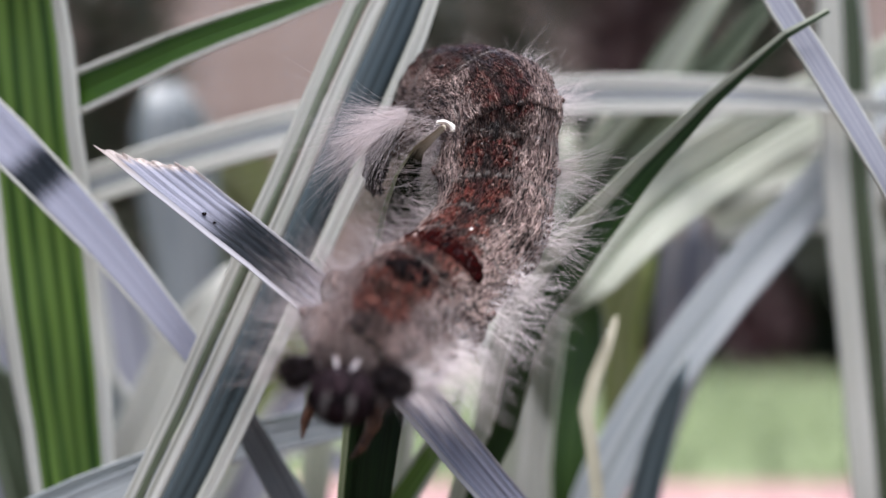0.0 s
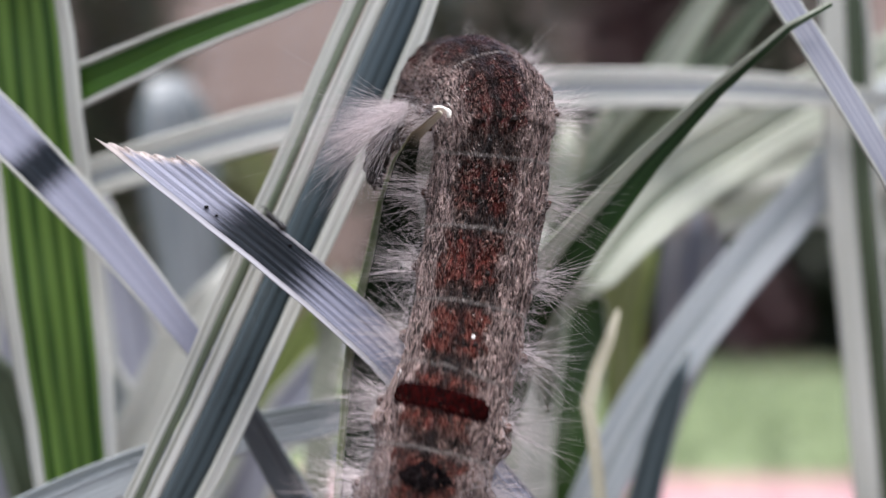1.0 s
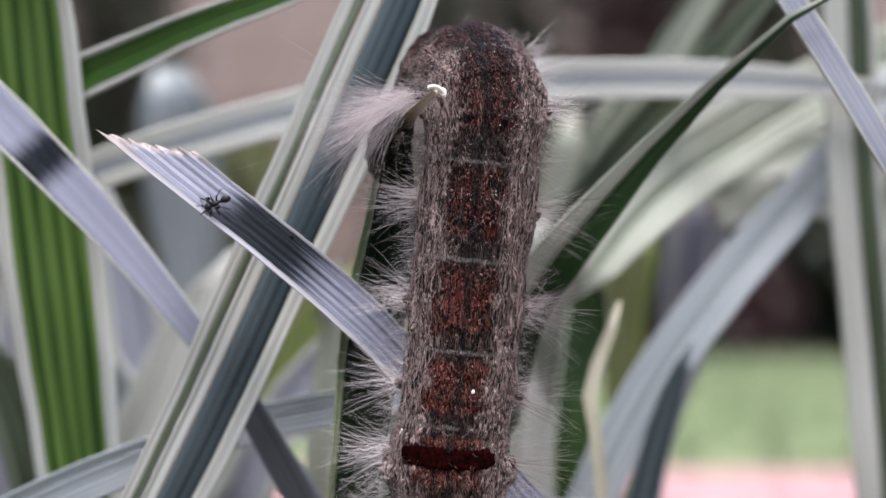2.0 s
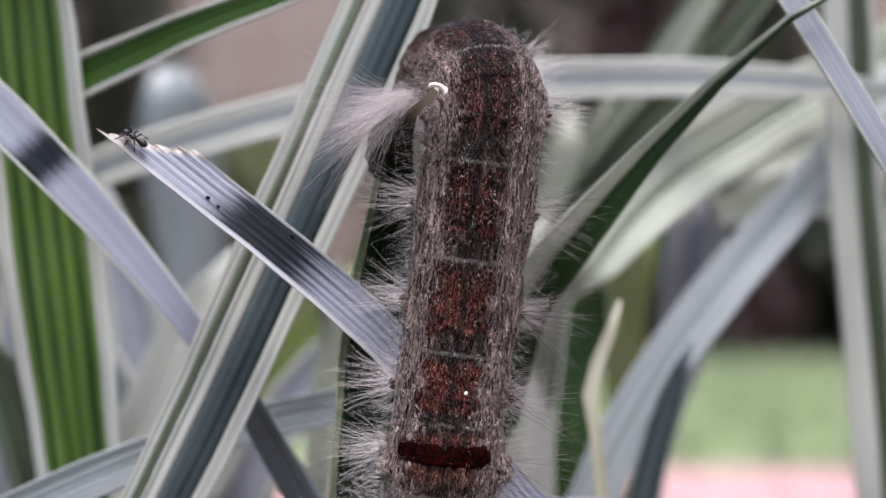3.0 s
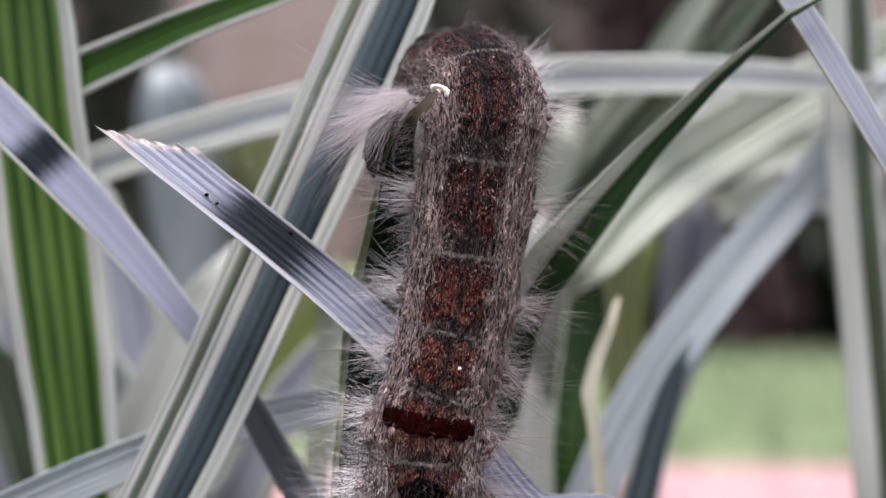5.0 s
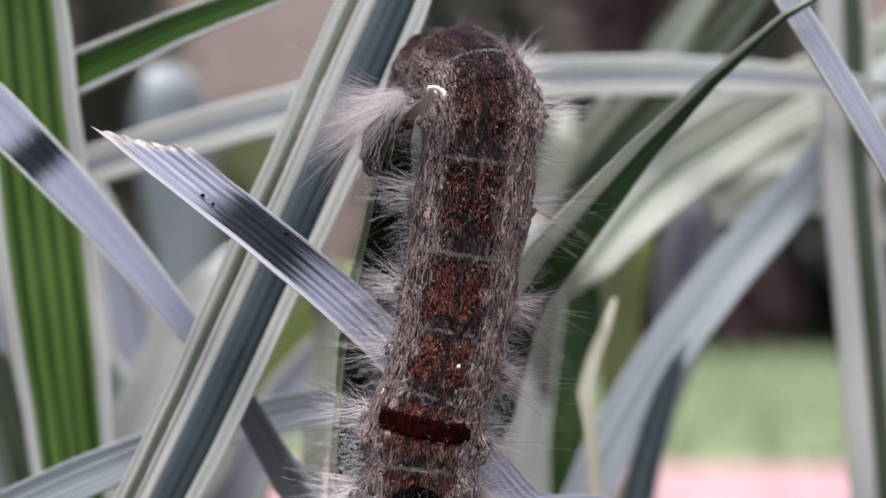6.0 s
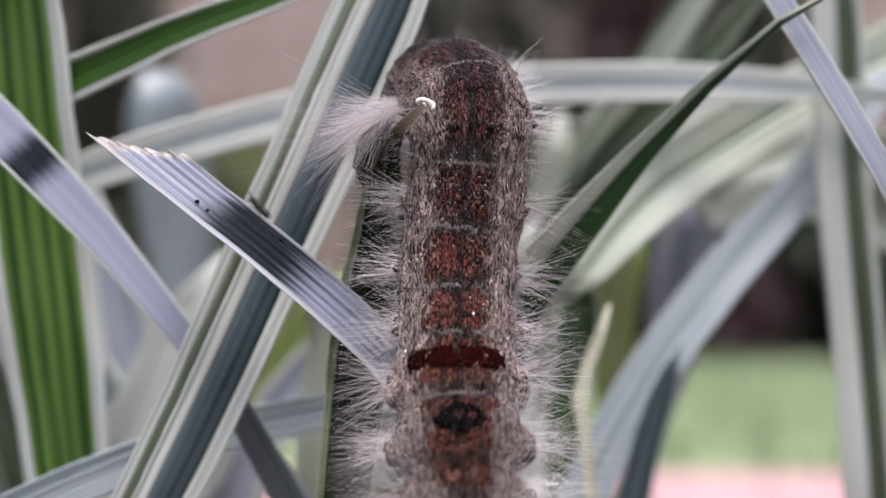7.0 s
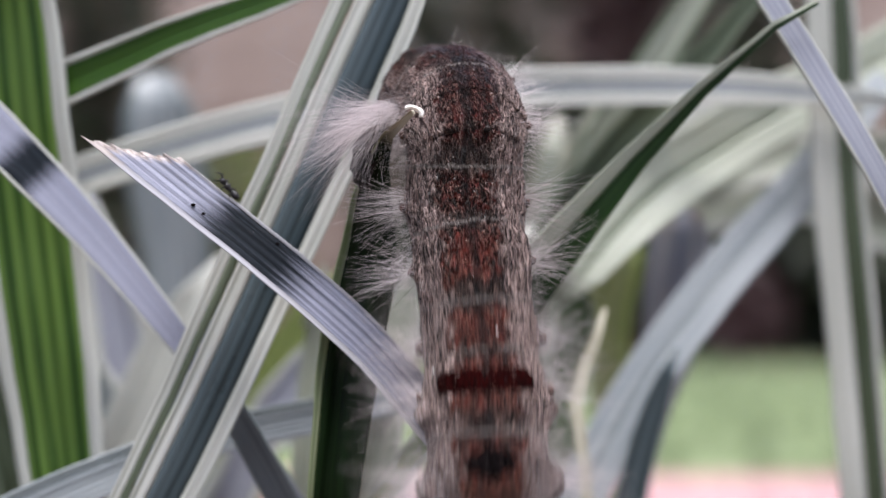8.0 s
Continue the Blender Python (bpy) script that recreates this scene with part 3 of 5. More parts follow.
# dark upright leaf beside the caterpillar
grow(plant_b, [(16.3, 143, 251.4, 0.27), (17, 143, 248.1, 1.46), (17.1, 143, 243.4, 2.52), (16.5, 142, 238.2, 2.77), (15.4, 141, 233, 2.36), (14.8, 140, 227.3, 2.34), (15.1, 140, 220.8, 2.47), (16, 142, 190, 1.9), (13, 146, 100, 1.8), (14, 150, -1, 1.4)],
     [(-0.86, 0.9, SHADE, "leaf"), (-1, -0.86, PALE, "margin"), (0.9, 1, PALE, "margin")], fold=0.3, label="short dark green upright leaf")
grow(plant_b, [(18.3, 126, 244.9, 0.18), (17.8, 126, 243, 0.47), (16.6, 125, 240.5, 0.64), (15.4, 124, 237.7, 0.63), (14.8, 123, 235.5, 0.74), (15.1, 122, 233.1, 0.62), (15.4, 121, 229.8, 0.67), (15.7, 120, 225, 0.67), (17.5, 119, 206.4, 0.8), (18.9, 129.4, 103.2, 0.7), (20, 142, -1, 0.6)],
     [(-1, 1, STRAW, "leaf")], fold=0.5, label="thin kinked straw-coloured leaf")
# broad pale leaf, its tip hangs down
grow(plant_d, [(14.4, 136, 244.8, 0.32), (15.5, 136, 246.4, 1.52), (17.7, 137, 249.1, 2.67), (21.7, 139, 253.9, 3.61), (27.4, 142, 259, 4.09), (35, 146, 263.6, 4.2), (44.6, 151, 269.1, 4.07), (54.8, 156, 273.8, 3.77), (72, 165, 281, 3.6), (86, 172, 268, 3.6), (96, 178, 250, 3.7), (81.4, 182.7, 128.5, 3.6), (70, 190, -1, 2.8)],
     [(-0.16, 0.06, SAGE, "leaf"), (-1, -0.16, PALE, "margin"), (0.06, 1, PALE, "margin")], fold=0.2, label="broad pale leaf with a drooping browned tip")
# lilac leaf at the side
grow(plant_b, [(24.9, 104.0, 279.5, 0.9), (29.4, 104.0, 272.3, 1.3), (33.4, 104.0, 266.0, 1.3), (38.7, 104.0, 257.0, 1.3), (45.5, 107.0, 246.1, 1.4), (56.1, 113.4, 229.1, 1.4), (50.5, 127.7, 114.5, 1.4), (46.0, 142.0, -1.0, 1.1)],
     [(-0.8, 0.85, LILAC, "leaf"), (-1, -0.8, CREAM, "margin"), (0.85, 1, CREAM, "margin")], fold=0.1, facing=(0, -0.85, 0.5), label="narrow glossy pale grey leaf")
# upright leaf at the edge of the view
grow(plant_b, [(45.9, 140.0, 291.7, 1.3), (46.5, 140.0, 278.7, 2.9), (47.7, 141.0, 259.2, 3.1), (49.7, 142.0, 239.5, 3.0), (51.6, 143.0, 220.2, 3.1), (53.7, 146.5, 200.3, 3.1), (52.8, 159.3, 100.1, 3.1), (52.0, 172.0, -1.0, 2.4)],
     [(0.05, 0.75, SAGE_DARK, "leaf"), (-1, 0.05, CREAM, "margin"), (0.75, 1, CREAM, "margin")], fold=0.2, label="upright soft green leaf with pale edges")
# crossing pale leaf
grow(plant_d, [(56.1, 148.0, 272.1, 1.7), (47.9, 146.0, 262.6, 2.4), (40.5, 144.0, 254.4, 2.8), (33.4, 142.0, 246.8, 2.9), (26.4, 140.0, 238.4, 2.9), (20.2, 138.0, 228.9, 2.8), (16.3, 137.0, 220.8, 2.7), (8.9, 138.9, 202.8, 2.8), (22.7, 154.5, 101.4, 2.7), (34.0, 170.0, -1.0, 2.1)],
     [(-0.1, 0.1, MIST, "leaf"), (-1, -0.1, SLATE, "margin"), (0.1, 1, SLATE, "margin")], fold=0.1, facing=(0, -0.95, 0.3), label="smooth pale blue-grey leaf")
# blunt leaf behind it; its pale sides put missing light into the colour
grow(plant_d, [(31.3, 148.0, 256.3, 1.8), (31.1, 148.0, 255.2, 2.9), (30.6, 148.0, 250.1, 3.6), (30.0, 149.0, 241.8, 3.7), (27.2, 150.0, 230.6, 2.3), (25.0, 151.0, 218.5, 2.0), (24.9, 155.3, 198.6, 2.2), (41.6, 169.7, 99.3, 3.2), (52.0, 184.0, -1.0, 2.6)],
     [(-0.3, 0.3, LILAC, "leaf"), (-1, -0.3, WAX_AND_LIGHT, "margin"), (0.3, 1, WAX_AND_LIGHT, "margin")], fold=0.12, facing=(0, -0.8, 0.55), label="blunt-ended blue-grey leaf")
grow(plant_d, [(27.7, 136.0, 240.0, 0.3), (26.0, 136.0, 235.5, 1.2), (24.2, 136.0, 229.9, 1.6), (22.2, 136.0, 221.7, 1.8), (20.3, 136.0, 214.1, 1.9), (16.8, 139.6, 194.7, 2.0), (28.5, 155.8, 97.3, 1.9), (38.0, 172.0, -1.0, 1.5)],
     [(-0.86, 0.86, TEAL, "leaf"), (-1, -0.86, MIST, "margin"), (0.86, 1, MIST, "margin")], fold=0.15, label="narrow dark blue-grey leaf")
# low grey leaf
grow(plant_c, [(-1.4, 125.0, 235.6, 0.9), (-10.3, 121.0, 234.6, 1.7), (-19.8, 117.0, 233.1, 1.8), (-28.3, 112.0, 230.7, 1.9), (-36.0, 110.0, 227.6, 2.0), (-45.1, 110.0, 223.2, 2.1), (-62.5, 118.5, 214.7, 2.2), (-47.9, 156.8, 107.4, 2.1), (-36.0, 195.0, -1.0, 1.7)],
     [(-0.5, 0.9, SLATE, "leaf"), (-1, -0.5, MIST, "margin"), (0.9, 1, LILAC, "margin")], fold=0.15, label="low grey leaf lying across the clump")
# pale leaves behind the caterpillar
grow(plant_d, [(13.4, 152.0, 254.0, 1.6), (13.0, 152.0, 247.0, 4.2), (12.2, 151.0, 233.0, 4.7), (11.2, 150.0, 220.8, 4.6), (10.0, 150.0, 200.9, 4.7), (18.7, 155.5, 100.5, 4.5), (26.0, 172.0, -1.0, 3.6)],
     [(-0.5, 0.8, CREAM, "leaf"), (-1, -0.5, CREAM, "margin"), (0.8, 1, CREAM, "margin")], fold=0.1, facing=(0.2, -0.6, 0.8), label="pale grey upright leaf")
grow(plant_c, [(0.3, 124.0, 251.2, 0.9), (-2.5, 124.0, 244.3, 2.0), (-4.8, 124.0, 235.1, 2.5), (-6.6, 125.0, 223.9, 2.7), (-10.8, 132.2, 204.2, 2.7), (-15.9, 159.1, 102.1, 2.7), (-20.0, 186.0, -1.0, 2.1)],
     [(-0.8, 0.8, PALE, "leaf"), (-1, -0.8, CREAM, "margin"), (0.8, 1, CREAM, "margin")], fold=0.15, label="pale green upright leaf")

# blurred leaves farther back: rows of path, centre, edge
for plant, way, centre, edge, label in (
    (plant_c, [(-46.3, 165.0, 258.5, 0.8), (-43.6, 165.0, 247.8, 3.1), (-40.9, 165.0, 234.8, 4.2), (-39.6, 166.0, 215.4, 4.2), (-38.6, 171.5, 195.4, 4.4), (-41.6, 193.3, 97.7, 4.2), (-44.0, 215.0, -1.0, 3.4)], LILAC, CREAM, "pale blue-grey leaf"),
    (plant_c, [(-25.3, 150.0, 250.1, 0.7), (-31.6, 150.0, 241.7, 2.4), (-35.8, 150.0, 232.0, 3.1), (-42.3, 151.0, 218.5, 3.2), (-51.9, 157.2, 200.5, 3.2), (-51.9, 181.1, 100.3, 3.2), (-52.0, 205.0, -1.0, 2.5)], CREAM, CREAM, "cream leaf"),
    (plant_c, [(-53.0, 235.0, 285.5, 3.4), (-52.6, 235.0, 281.0, 6.4), (-51.0, 235.5, 268.0, 7.6), (-48.0, 238.0, 241.3, 6.4), (-42.8, 240.0, 200.0, 4.5), (-39.4, 238.6, 180.1, 4.6), (-35.3, 229.3, 90.1, 4.5), (-32.0, 220.0, -1.0, 3.6)], SLATE, MIST, "pale blue-grey leaf"),
    (plant_c, [(-11.4, 170.0, 247.7, 1.2), (-16.9, 170.0, 239.8, 3.6), (-22.4, 170.0, 230.3, 3.9), (-28.3, 172.0, 214.1, 4.0), (-35.2, 177.8, 195.3, 4.1), (-32.3, 196.4, 97.7, 4.0), (-30.0, 215.0, -1.0, 3.2)], LIME, LIME, "yellow-green leaf"),
    (plant_c, [(-53.2, 150.0, 251.5, 1.4), (-52.5, 150.0, 238.9, 2.8), (-56.7, 152.0, 218.3, 3.2), (-61.2, 158.0, 198.7, 3.3), (-61.6, 179.0, 99.4, 3.2), (-62.0, 200.0, -1.0, 2.5)], LILAC, CREAM, "pale grey leaf"),
    (plant_d, [(36.8, 145.0, 287.8, 1.0), (30.0, 145.0, 278.3, 2.2), (22.8, 146.0, 266.3, 2.7), (17.5, 147.0, 256.9, 2.7), (12.3, 150.0, 238.9, 2.8), (10.4, 154.0, 217.9, 2.9), (9.5, 160.8, 198.0, 2.9), (15.3, 179.4, 99.0, 2.9), (20.0, 198.0, -1.0, 2.3)], PALE, SAGE, "soft green leaf"),
    (plant_d, [(42.0, 140.0, 286.5, 0.6), (35.5, 140.0, 277.4, 1.3), (27.9, 141.0, 269.7, 1.8), (17.7, 143.0, 257.4, 2.3), (7.9, 146.0, 239.2, 2.4), (5.3, 150.0, 218.7, 2.4), (3.3, 157.0, 198.9, 2.5), (8.1, 176.5, 99.4, 2.4), (12.0, 196.0, -1.0, 1.9)], SAGE_DARK, SAGE, "dark green leaf"),
    (plant_d, [(33.8, 175, 253.7, 0.81), (41.3, 176, 257.8, 4.25), (50.1, 178, 260.2, 4.96), (60.2, 181, 259.3, 4.71), (70.1, 185, 254.8, 4.29), (92, 190, 238, 4.4), (83.1, 201.5, 114.7, 4.6), (82.0, 215.0, -1.0, 3.7)], PALE, CREAM, "arching pale green leaf"),
    (plant_d, [(39.3, 174, 258.2, 0.97), (44.1, 174, 262.2, 2.75), (51.7, 175, 264.5, 2.76), (62.5, 178, 266.6, 2.81), (78.2, 184.0, 262.0, 3.8), (96.1, 190.0, 251.9, 4.0), (90.6, 200.0, 126.0, 3.8), (86.0, 210.0, -1.0, 3.1)], PALE, CREAM, "arching cream leaf"),
    (plant_c, [(-14.0, 135.0, 242.5, 0.3), (-11.0, 136.0, 248.8, 1.3), (-13.0, 137.0, 237.3, 1.6), (-14.4, 138.0, 221.2, 1.6), (-16.5, 144.0, 201.3, 1.6), (-18.4, 167.0, 100.7, 1.6), (-20.0, 190.0, -1.0, 1.3)], PALE, PALE, "thin pale leaf"),
    (plant_d, [(2.5, 116.0, 239.3, 0.3), (0.3, 116.0, 233.9, 1.2), (-2.4, 116.0, 230.1, 1.4), (-5.1, 117.0, 225.1, 1.5), (-14.4, 122.5, 207.5, 1.6), (-7.6, 136.2, 103.7, 1.5), (-2.0, 150.0, -1.0, 1.2)], GREEN, PALE, "small green leaf"),
    (plant_c, [(-47.1, 155.0, 241.4, 0.7), (-44.2, 155.0, 235.7, 3.2), (-39.1, 155.0, 227.0, 3.6), (-32.9, 156.0, 216.8, 3.6), (-23.0, 162.6, 199.7, 3.7), (-32.4, 187.3, 99.8, 3.6), (-40.0, 212.0, -1.0, 2.9)], MIST, CREAM, "pale blue-grey leaf"),
    (plant_c, [(-51.7, 132.0, 242.7, 0.6), (-48.0, 132.0, 236.6, 2.5), (-45.0, 132.0, 229.2, 3.1), (-42.9, 133.0, 220.4, 3.1), (-38.9, 140.9, 201.0, 3.2), (-46.1, 169.4, 100.5, 3.1), (-52.0, 198.0, -1.0, 2.5)], SAGE_DARK, SAGE, "dull green leaf"),
    (plant_d, [(17.7, 190, 251, 0.88), (26.1, 190, 259.8, 3.53), (38, 192, 268.4, 4.99), (49.2, 194, 270.4, 4.5), (58.2, 197, 264.7, 3.66), (69.3, 200, 260.3, 4.09), (84, 203, 258, 4.6), (95.4, 206.6, 251.9, 5.7), (95.2, 223.3, 125.9, 5.6), (95.0, 240.0, -1.0, 4.5)], CREAM, CREAM, "arching cream leaf"),
    (plant_c, [(-10.0, 150.0, 241.7, 0.7), (-15.6, 150.0, 236.1, 2.4), (-21.2, 150.0, 227.8, 3.1), (-25.5, 151.0, 217.8, 3.2), (-34.0, 157.7, 199.5, 3.2), (-32.9, 181.8, 99.7, 3.2), (-32.0, 206.0, -1.0, 2.5)], LILAC, CREAM, "pale grey leaf"),
    (plant_c, [(-36.4, 185.0, 232.9, 0.6), (-30.6, 186.0, 227.6, 2.0), (-19.4, 187.0, 222.3, 2.2), (-5.6, 188.0, 213.4, 2.2), (1.4, 189.0, 204.5, 2.2), (13.1, 193.4, 188.7, 4.1), (2.6, 207.7, 94.3, 3.9), (-6.0, 222.0, -1.0, 3.2)], LILAC, CREAM, "pale grey leaf"),
    (plant_d, [(28.9, 168, 255.1, 0.78), (26.6, 168, 250.5, 3.28), (24.6, 169, 244.2, 3.77), (25.1, 170, 236.7, 2.68), (24.8, 171, 227.9, 2.06), (24, 172, 216.5, 2.08), (21.6, 175.9, 193.4, 2.1), (26.2, 187.9, 96.7, 2.0), (30.0, 200.0, -1.0, 1.6)], FERN, LIME, "yellow-green leaf"),
    (plant_d, [(6.2, 140.0, 246.2, 1.0), (7.5, 140.0, 238.4, 2.9), (6.9, 141.0, 229.1, 3.3), (5.7, 142.0, 219.7, 3.3), (3.7, 148.1, 199.9, 3.4), (9.3, 169.1, 100.0, 3.3), (14.0, 190.0, -1.0, 2.6)], PALE, CREAM, "pale green leaf"),
    (plant_d, [(30.5, 205, 276.7, 0.76), (27.7, 205, 270.6, 3.24), (25, 206, 262.5, 4.21), (22.2, 207, 253, 4.42), (20, 209, 238.5, 4.27), (19.3, 212, 218.6, 4.13), (14, 214, 150, 3.4), (30, 222, -1, 2.8)], STRAW, PALE, "pale straw-green leaf"),
    (plant_d, [(21, 200, 273.3, 0.74), (20.1, 200, 266.8, 2.79), (18.8, 201, 258.5, 3.73), (17, 202, 247.3, 3.75), (15.7, 204, 231.2, 3.79), (15.5, 207, 215.5, 3.84), (12, 210, 150, 3.2), (24, 216, -1, 2.6)], PALE, STRAW, "pale straw-green leaf"),
):
    grow(plant, way, banded(centre, edge), fold=0.2, label=label + " deep in the clump", n=40)


# ---- the caterpillar ----
RAD = 4.46


def tube(bm, pts, radii, sides=3):
    """A bent tapering rod along the points, closed at both ends."""
    rings = []
    for i, p in enumerate(pts):
        t = (Vector(pts[min(i + 1, len(pts) - 1)]) - Vector(pts[max(i - 1, 0)])).normalized()
        a = t.orthogonal().normalized()
        b = t.cross(a)
        rings.append([bm.verts.new(Vector(p) + (a * math.cos(6.2832 * k / sides) + b * math.sin(6.2832 * k / sides)) * radii[i]) for k in range(sides)])
    for r, s in zip(rings, rings[1:]):
        for k in range(sides):
            bm.faces.new((r[k], r[(k + 1) % sides], s[(k + 1) % sides], s[k]))
    bm.faces.new(rings[0][::-1])
    bm.faces.new(rings[-1])


def hairs(name, parent, roots, length, spread, material, seed, sag=0.25, thick=0.024, label=""):
    """A tuft. roots: rows of root, direction and count, in millimetres."""
    rnd = random.Random(seed)
    verts, faces = [], []
    for root, way, count in roots:
        root, way = Vector(root), Vector(way).normalized()
        for _ in range(count):
            d = (way + Vector((rnd.gauss(0, spread), rnd.gauss(0, spread), rnd.gauss(0, spread)))).normalized()
            ln = length * rnd.uniform(0.45, 1.15)
            bend = Vector((rnd.gauss(0, 1), rnd.gauss(0, 1), rnd.gauss(0, 1))) * sag * ln * 0.5
            p0 = root + Vector((rnd.gauss(0, 0.35), rnd.gauss(0, 0.35), rnd.gauss(0, 0.5)))
            a = d.orthogonal().normalized()
            b = d.cross(a)
            k = len(verts)
            for i, f in enumerate((0, 0.35, 0.7, 1.0)):
                c = p0 + d * ln * f + bend * f * f
                q = thick * (1, 0.9, 0.65, 0.15)[i]
                for j in range(3):
                    v = c + (a * math.cos(2.0944 * j) + b * math.sin(2.0944 * j)) * q
                    verts.append((v.x * MM, v.y * MM, v.z * MM))
            for i in range(3):
                for j in range(3):
                    faces.append((k + i * 3 + j, k + i * 3 + (j + 1) % 3, k + i * 3 + 3 + (j + 1) % 3, k + i * 3 + 3 + j))
    me = bpy.data.meshes.new(name)
    me.from_pydata(verts, [], faces)
    me.materials.append(material)
    ob = new(name, me)
    ob.parent = parent
    return tagged(ob, label)


def around(turn, r, z):
    """A place round the body: turn from the middle of the back (degrees), radius, way along. The back faces -y."""
    a = radians(turn)
    return Vector((math.sin(a) * r, -math.cos(a) * r, z))


SIZES = (0.36, 0.52, 1.0, 1.10, 1.07, 1.05, 1.02, 1.0, 1.02, 1.04, 0.88, 0.64)
STEP = 2.17


def body_radius(turn, v, k):
    """The skin's distance from the centre line: turn in degrees from the middle of the back, v along segment k."""
    a = radians(turn)
    size = float(np.interp(k + v / 6.5, range(12), SIZES))
    r = RAD * size * (1 - 0.018 * (v / 3.25) ** 2)
    r *= 1 - 0.06 * max(0, math.cos(a)) + 0.06 * math.exp(-((abs(turn) - 86) / 12) ** 2) * math.exp(-((v - 0.3) / 1.3) ** 2)
    w = k * 6.5 + v
    # hairy side lobes of the front segments
    r += RAD * 0.24 * math.exp(-((abs(turn) - 90) / 19) ** 2) * sum(math.exp(-((w - c) / 1.1) ** 2) for c in (54.0, 60.0, 65.5))
    p = Vector((math.sin(a) * 3.2, math.cos(a) * 3.2, w * 0.5))
    r += 0.13 * noise.noise(p) + 0.09 * noise.noise(p * 2.7)
    p = Vector((math.sin(a) * 9, math.cos(a) * 9, w * 1.0))
    r += 0.05 * noise.noise(p * 2.2)
    p = Vector((math.sin(a) * 7, math.cos(a) * 7, w * 0.6))
    return r + 0.26 * abs(noise.noise(p)) - 0.05


def segment(parent, k, phase):
    """One stiff ring of the body: segment k, fore ring 1, middle 0, hind -1."""
    bm = bmesh.new()
    uv = bm.loops.layers.uv.new("UVMap")
    z0, z1 = -2.3, 2.5
    if k == 0 and phase == 0:
        z0 = -2.4
    nz, na = 18, 170
    rings, info = [], {}
    for i in range(nz + 1):
        z = z0 + (z1 - z0) * i / nz
        v = z + phase * STEP
        f = max(0.0, (-z - 1.0) / 1.3, (z - 1.0) / 1.5)
        row = []
        for q in range(na):
            t = 360 * q / na - 180
            vert = bm.verts.new(around(t, body_radius(t, v, k) * (1 - 0.055 * f * f), z) * MM)
            info[vert] = (t / 180, v)
            row.append(vert)
        rings.append(row)
    for r, s in zip(rings, rings[1:]):
        for q in range(na):
            bm.faces.new((r[q], r[(q + 1) % na], s[(q + 1) % na], s[q]))
    for r, s, z in ((rings[0], 1, z0 - (0.6 if k == 0 else 0.1)), (rings[-1], -1, z1 + 0.1)):
        c = bm.verts.new((0, 0, z * MM))
        info[c] = (1.0, z + phase * STEP)
        for q in range(na):
            f = (r[(q + 1) % na], r[q], c)
            bm.faces.new(f if s > 0 else f[::-1])
    for f in bm.faces:
        for lp in f.loops:
            lp[uv].uv = info[lp.vert]
    place = [c for t, v in info.values() for c in (math.sin(t * math.pi) * RAD, -math.cos(t * math.pi) * RAD, k * 6.5 + v)]
    ring = part("body_ring", smooth(bm), SKIN, parent)
    ring.data.attributes.new("place", "FLOAT_VECTOR", "POINT").data.foreach_set("vector", place)
    return ring


def ring_at(k, v):
    """The ring of segment k that carries the place v along it, and the shift into that ring's own space."""
    phase = max(-1, min(1, round(v / STEP)))
    return RINGS[3 * k + phase], phase * STEP


def saddle(name, k, t0, t1, v0, v1, material, lift=0.07, label="", ragged=0.25, point=7):
    """A raised marking that follows the skin, from turn t0 to t1 and v0 to v1."""
    ring, off = ring_at(k, (v0 + v1) / 2)
    bm = bmesh.new()
    na, nz = 90, 8
    rows = []
    for i in range(na + 1):
        t = t0 + (t1 - t0) * i / na
        taper = 1 - abs(2 * i / na - 1) ** point
        mid, half = (v0 + v1) / 2, (v1 - v0) / 2 * ((0.25 if point > 4 else 0.05) + (0.75 if point > 4 else 0.95) * taper)
        col = []
        for j in range(nz + 1):
            v = mid + half * (2 * j / nz - 1)
            if j in (0, nz):
                v += ragged * (0.6 * noise.noise((t * 0.12, j * 3.0, k)) + 0.8 * noise.noise((t * 0.55, j * 3.0, k)))
            up = lift * (1 if 0 < j < nz and 0 < i < na else -1.2)
            col.append(bm.verts.new(around(t, body_radius(t, v, k) + up, v - off) * MM))
        rows.append(col)
    for a, b in zip(rows, rows[1:]):
        for j in range(nz):
            bm.faces.new((a[j], b[j], b[j + 1], a[j + 1]))
    return part(name, smooth(bm), material, ring, label)


def wart(k, turn, v, r, material, name="tubercle"):
    ring, off = ring_at(k, v)
    bm = bmesh.new()
    bmesh.ops.create_icosphere(bm, subdivisions=2, radius=r * MM)
    for p in bm.verts:
        p.co *= 1 + 0.3 * noise.noise(p.co / MM * 3 + Vector((k, turn, 0)))
        p.co.y *= 0.6
    bmesh.ops.translate(bm, verts=bm.verts, vec=around(turn, body_radius(turn, v, k) - 0.05, v - off) * MM)
    return part(name, smooth(bm), material, ring)


